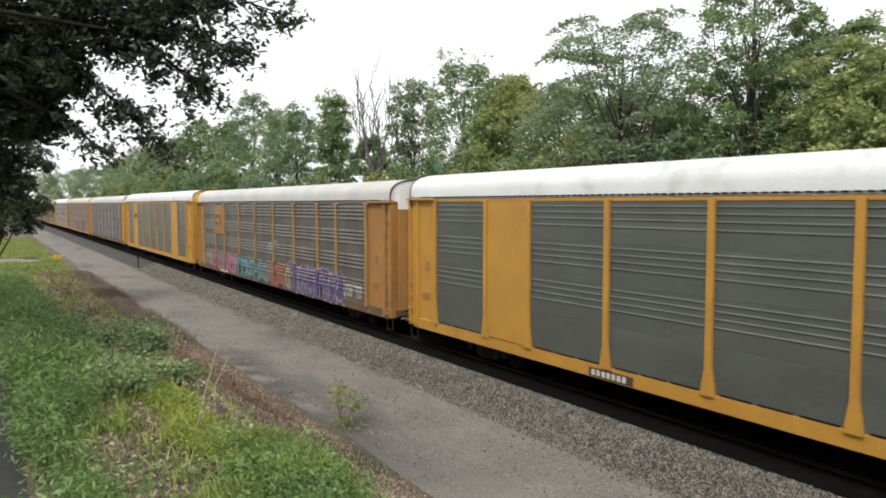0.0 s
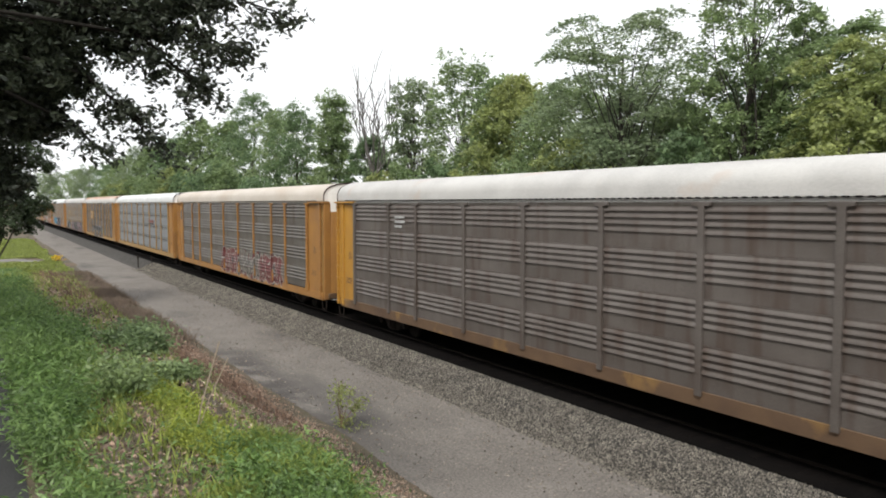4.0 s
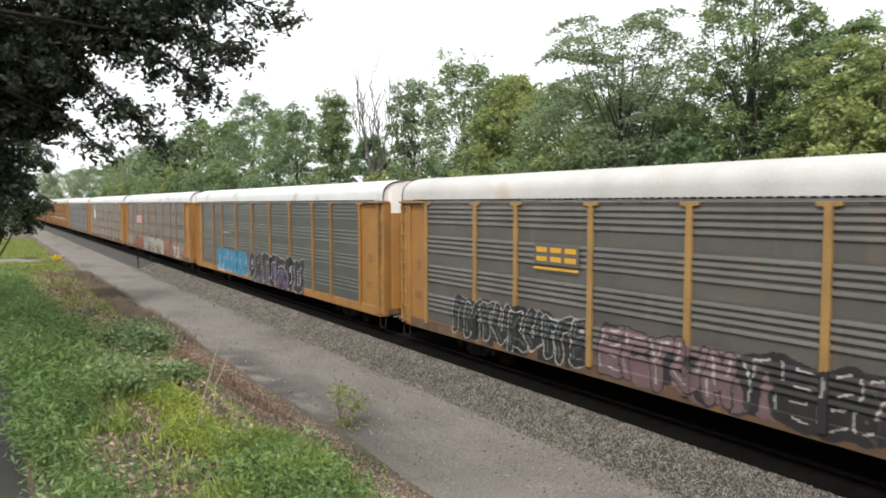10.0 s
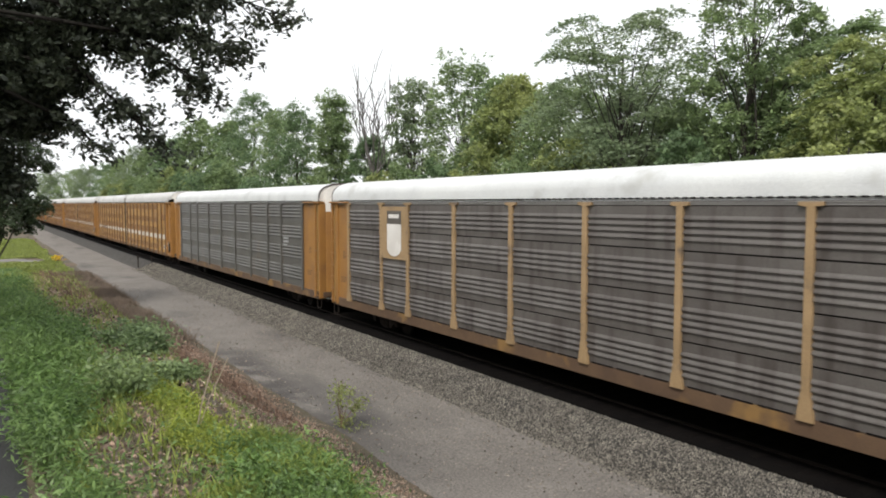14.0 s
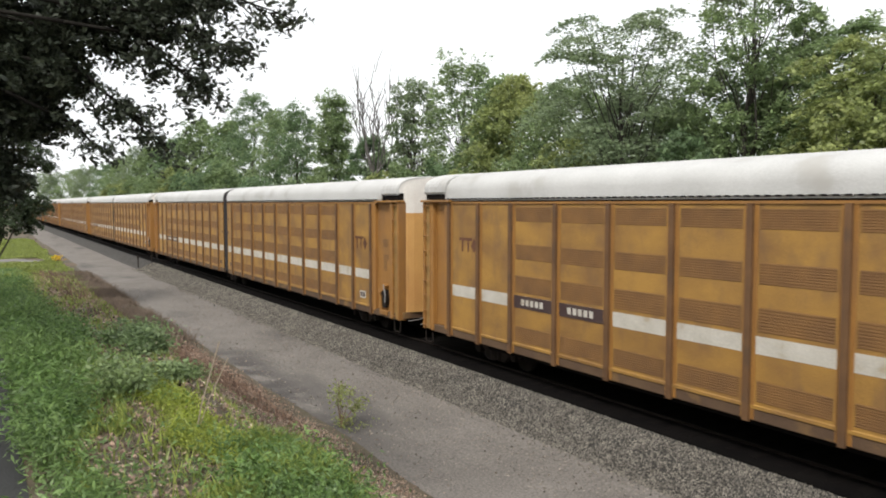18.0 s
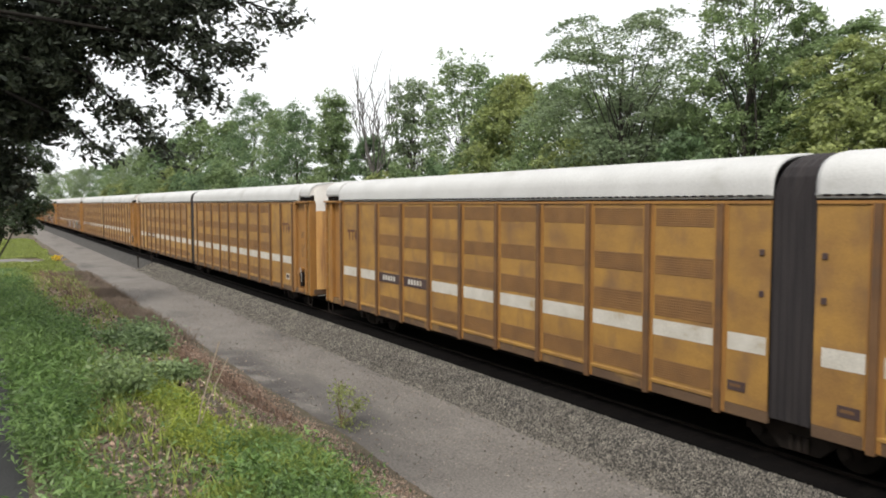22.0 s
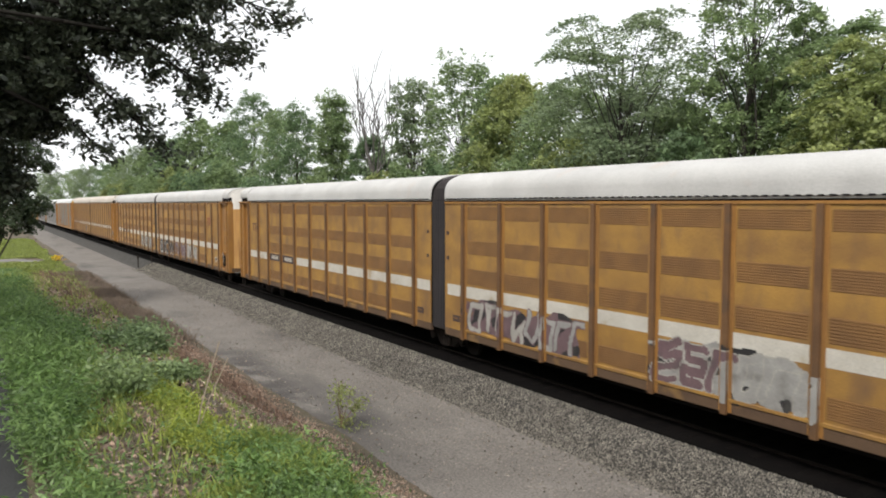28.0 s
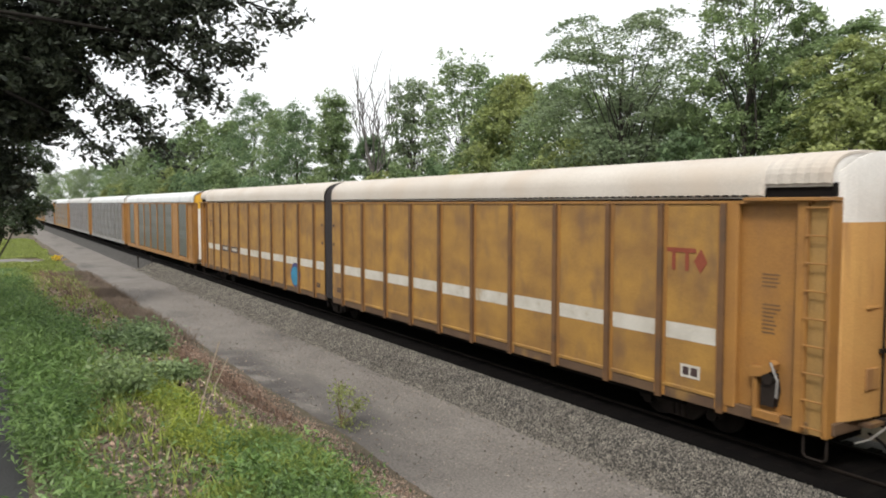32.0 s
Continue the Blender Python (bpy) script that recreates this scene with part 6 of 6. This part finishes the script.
for q in pts[:24]:
    g.tube((q[0] * 0.3, q[1] * 0.3, 0), tuple(q), 0.008, 0.005, 4)
part("stem", g, DRY_STEM, flowers, kind="stuff")
part("petals", quad_cloud("petals", leaf_quads(rng, pts, rng.uniform(0.10, 0.2, len(pts)), 0.4, 0.9), FLOWER), None, flowers, kind="stuff")

# lone weed at the road's edge, dead stalks, and marker posts by the track
weed = thing("tall_weed", "tall thin yellow-green weed at the edge of the road", "plant", at=(-16.4, -6.75, -0.6))
g = Geo()
rnd, rng = random.Random(61), np.random.default_rng(61)
pts = []
for i in range(9):
    b = Vector((rnd.uniform(-0.22, 0.22), rnd.uniform(-0.2, 0.2), rnd.uniform(0.65, 1.35))) if i < 6 else Vector((rnd.uniform(-0.3, 0.1), rnd.uniform(0.35, 0.65), rnd.uniform(0.35, 0.7)))
    limb_path(g, (0, 0, 0), b, 0.010, 0.004, rnd, 0.05, 3, 4)
    for k in range(60):
        pts.append(b * rnd.uniform(0.55, 1.0) + Vector((rnd.gauss(0, 0.12), rnd.gauss(0, 0.12), rnd.gauss(0, 0.06))))
part("stem", g, DRY_STEM, weed, kind="stuff")
part("leaves", quad_cloud("leaves", leaf_quads(rng, np.array([tuple(v) for v in pts]), rng.uniform(0.05, 0.11, len(pts)), 0.3, 0.4), GRASS), None, weed)
weeds("road_weeds", "small yellow-green weeds at the edge of the road", 9, 530, (-16.8, -15.8, -6.9, -6.2), 0.42, 0.07, 26, GRASS, 1.0, 0.4, 0.9, 0.3, lambda x, y: 1.0)
solid("dead_stalk", Geo().path([(0, 0, 0), (0.01, 0.04, 0.22), (0.02, 0.17, 0.66)], 0.0055, 5).path([(0.01, 0, 0), (0.03, 0.09, 0.26), (0.05, 0.22, 0.54)], 0.004, 5), STRAW,
              "dead leaning plant stalks on the slope", "plant", at=(-5.2, -12.88, ground_z(-5.2, -12.88)))
for i, (x, y) in enumerate(((-67, -2.9), (-66.5, -1.9))):
    solid("marker_post", Geo().box(-0.04, 0.04, -0.04, 0.04, 0, 1.0, cut=0.01).box(-0.09, 0.09, -0.07, 0.07, 0.8, 1.05, cut=0.02), IRON, "short rusty marker post beside the track", "post", "marker posts", at=(x, y, -0.55))


# ---- what moves ----
def motions():
    for mid, car in train:
        x0 = CROSS - SPEED * mid
        walk(car, [(0.0, pose(x0, 0, 0)), (SECONDS, pose(x0 + SPEED * SECONDS, 0, 0))])
    for limb, base, swing in swaying:
        walk(limb, [(s, base @ pose(0, 0, 0, 0.3 * a * swing, 0.25 * a * swing, a * swing)) for s, a in
                    ((0, -0.6), (3, -0.4), (6, -0.6), (9, 0.5), (13, 0.8), (16, 0.2), (19, -0.3), (23, -0.7), (28, 0.6), (30, 0.0), (32, -0.5))])


motions()
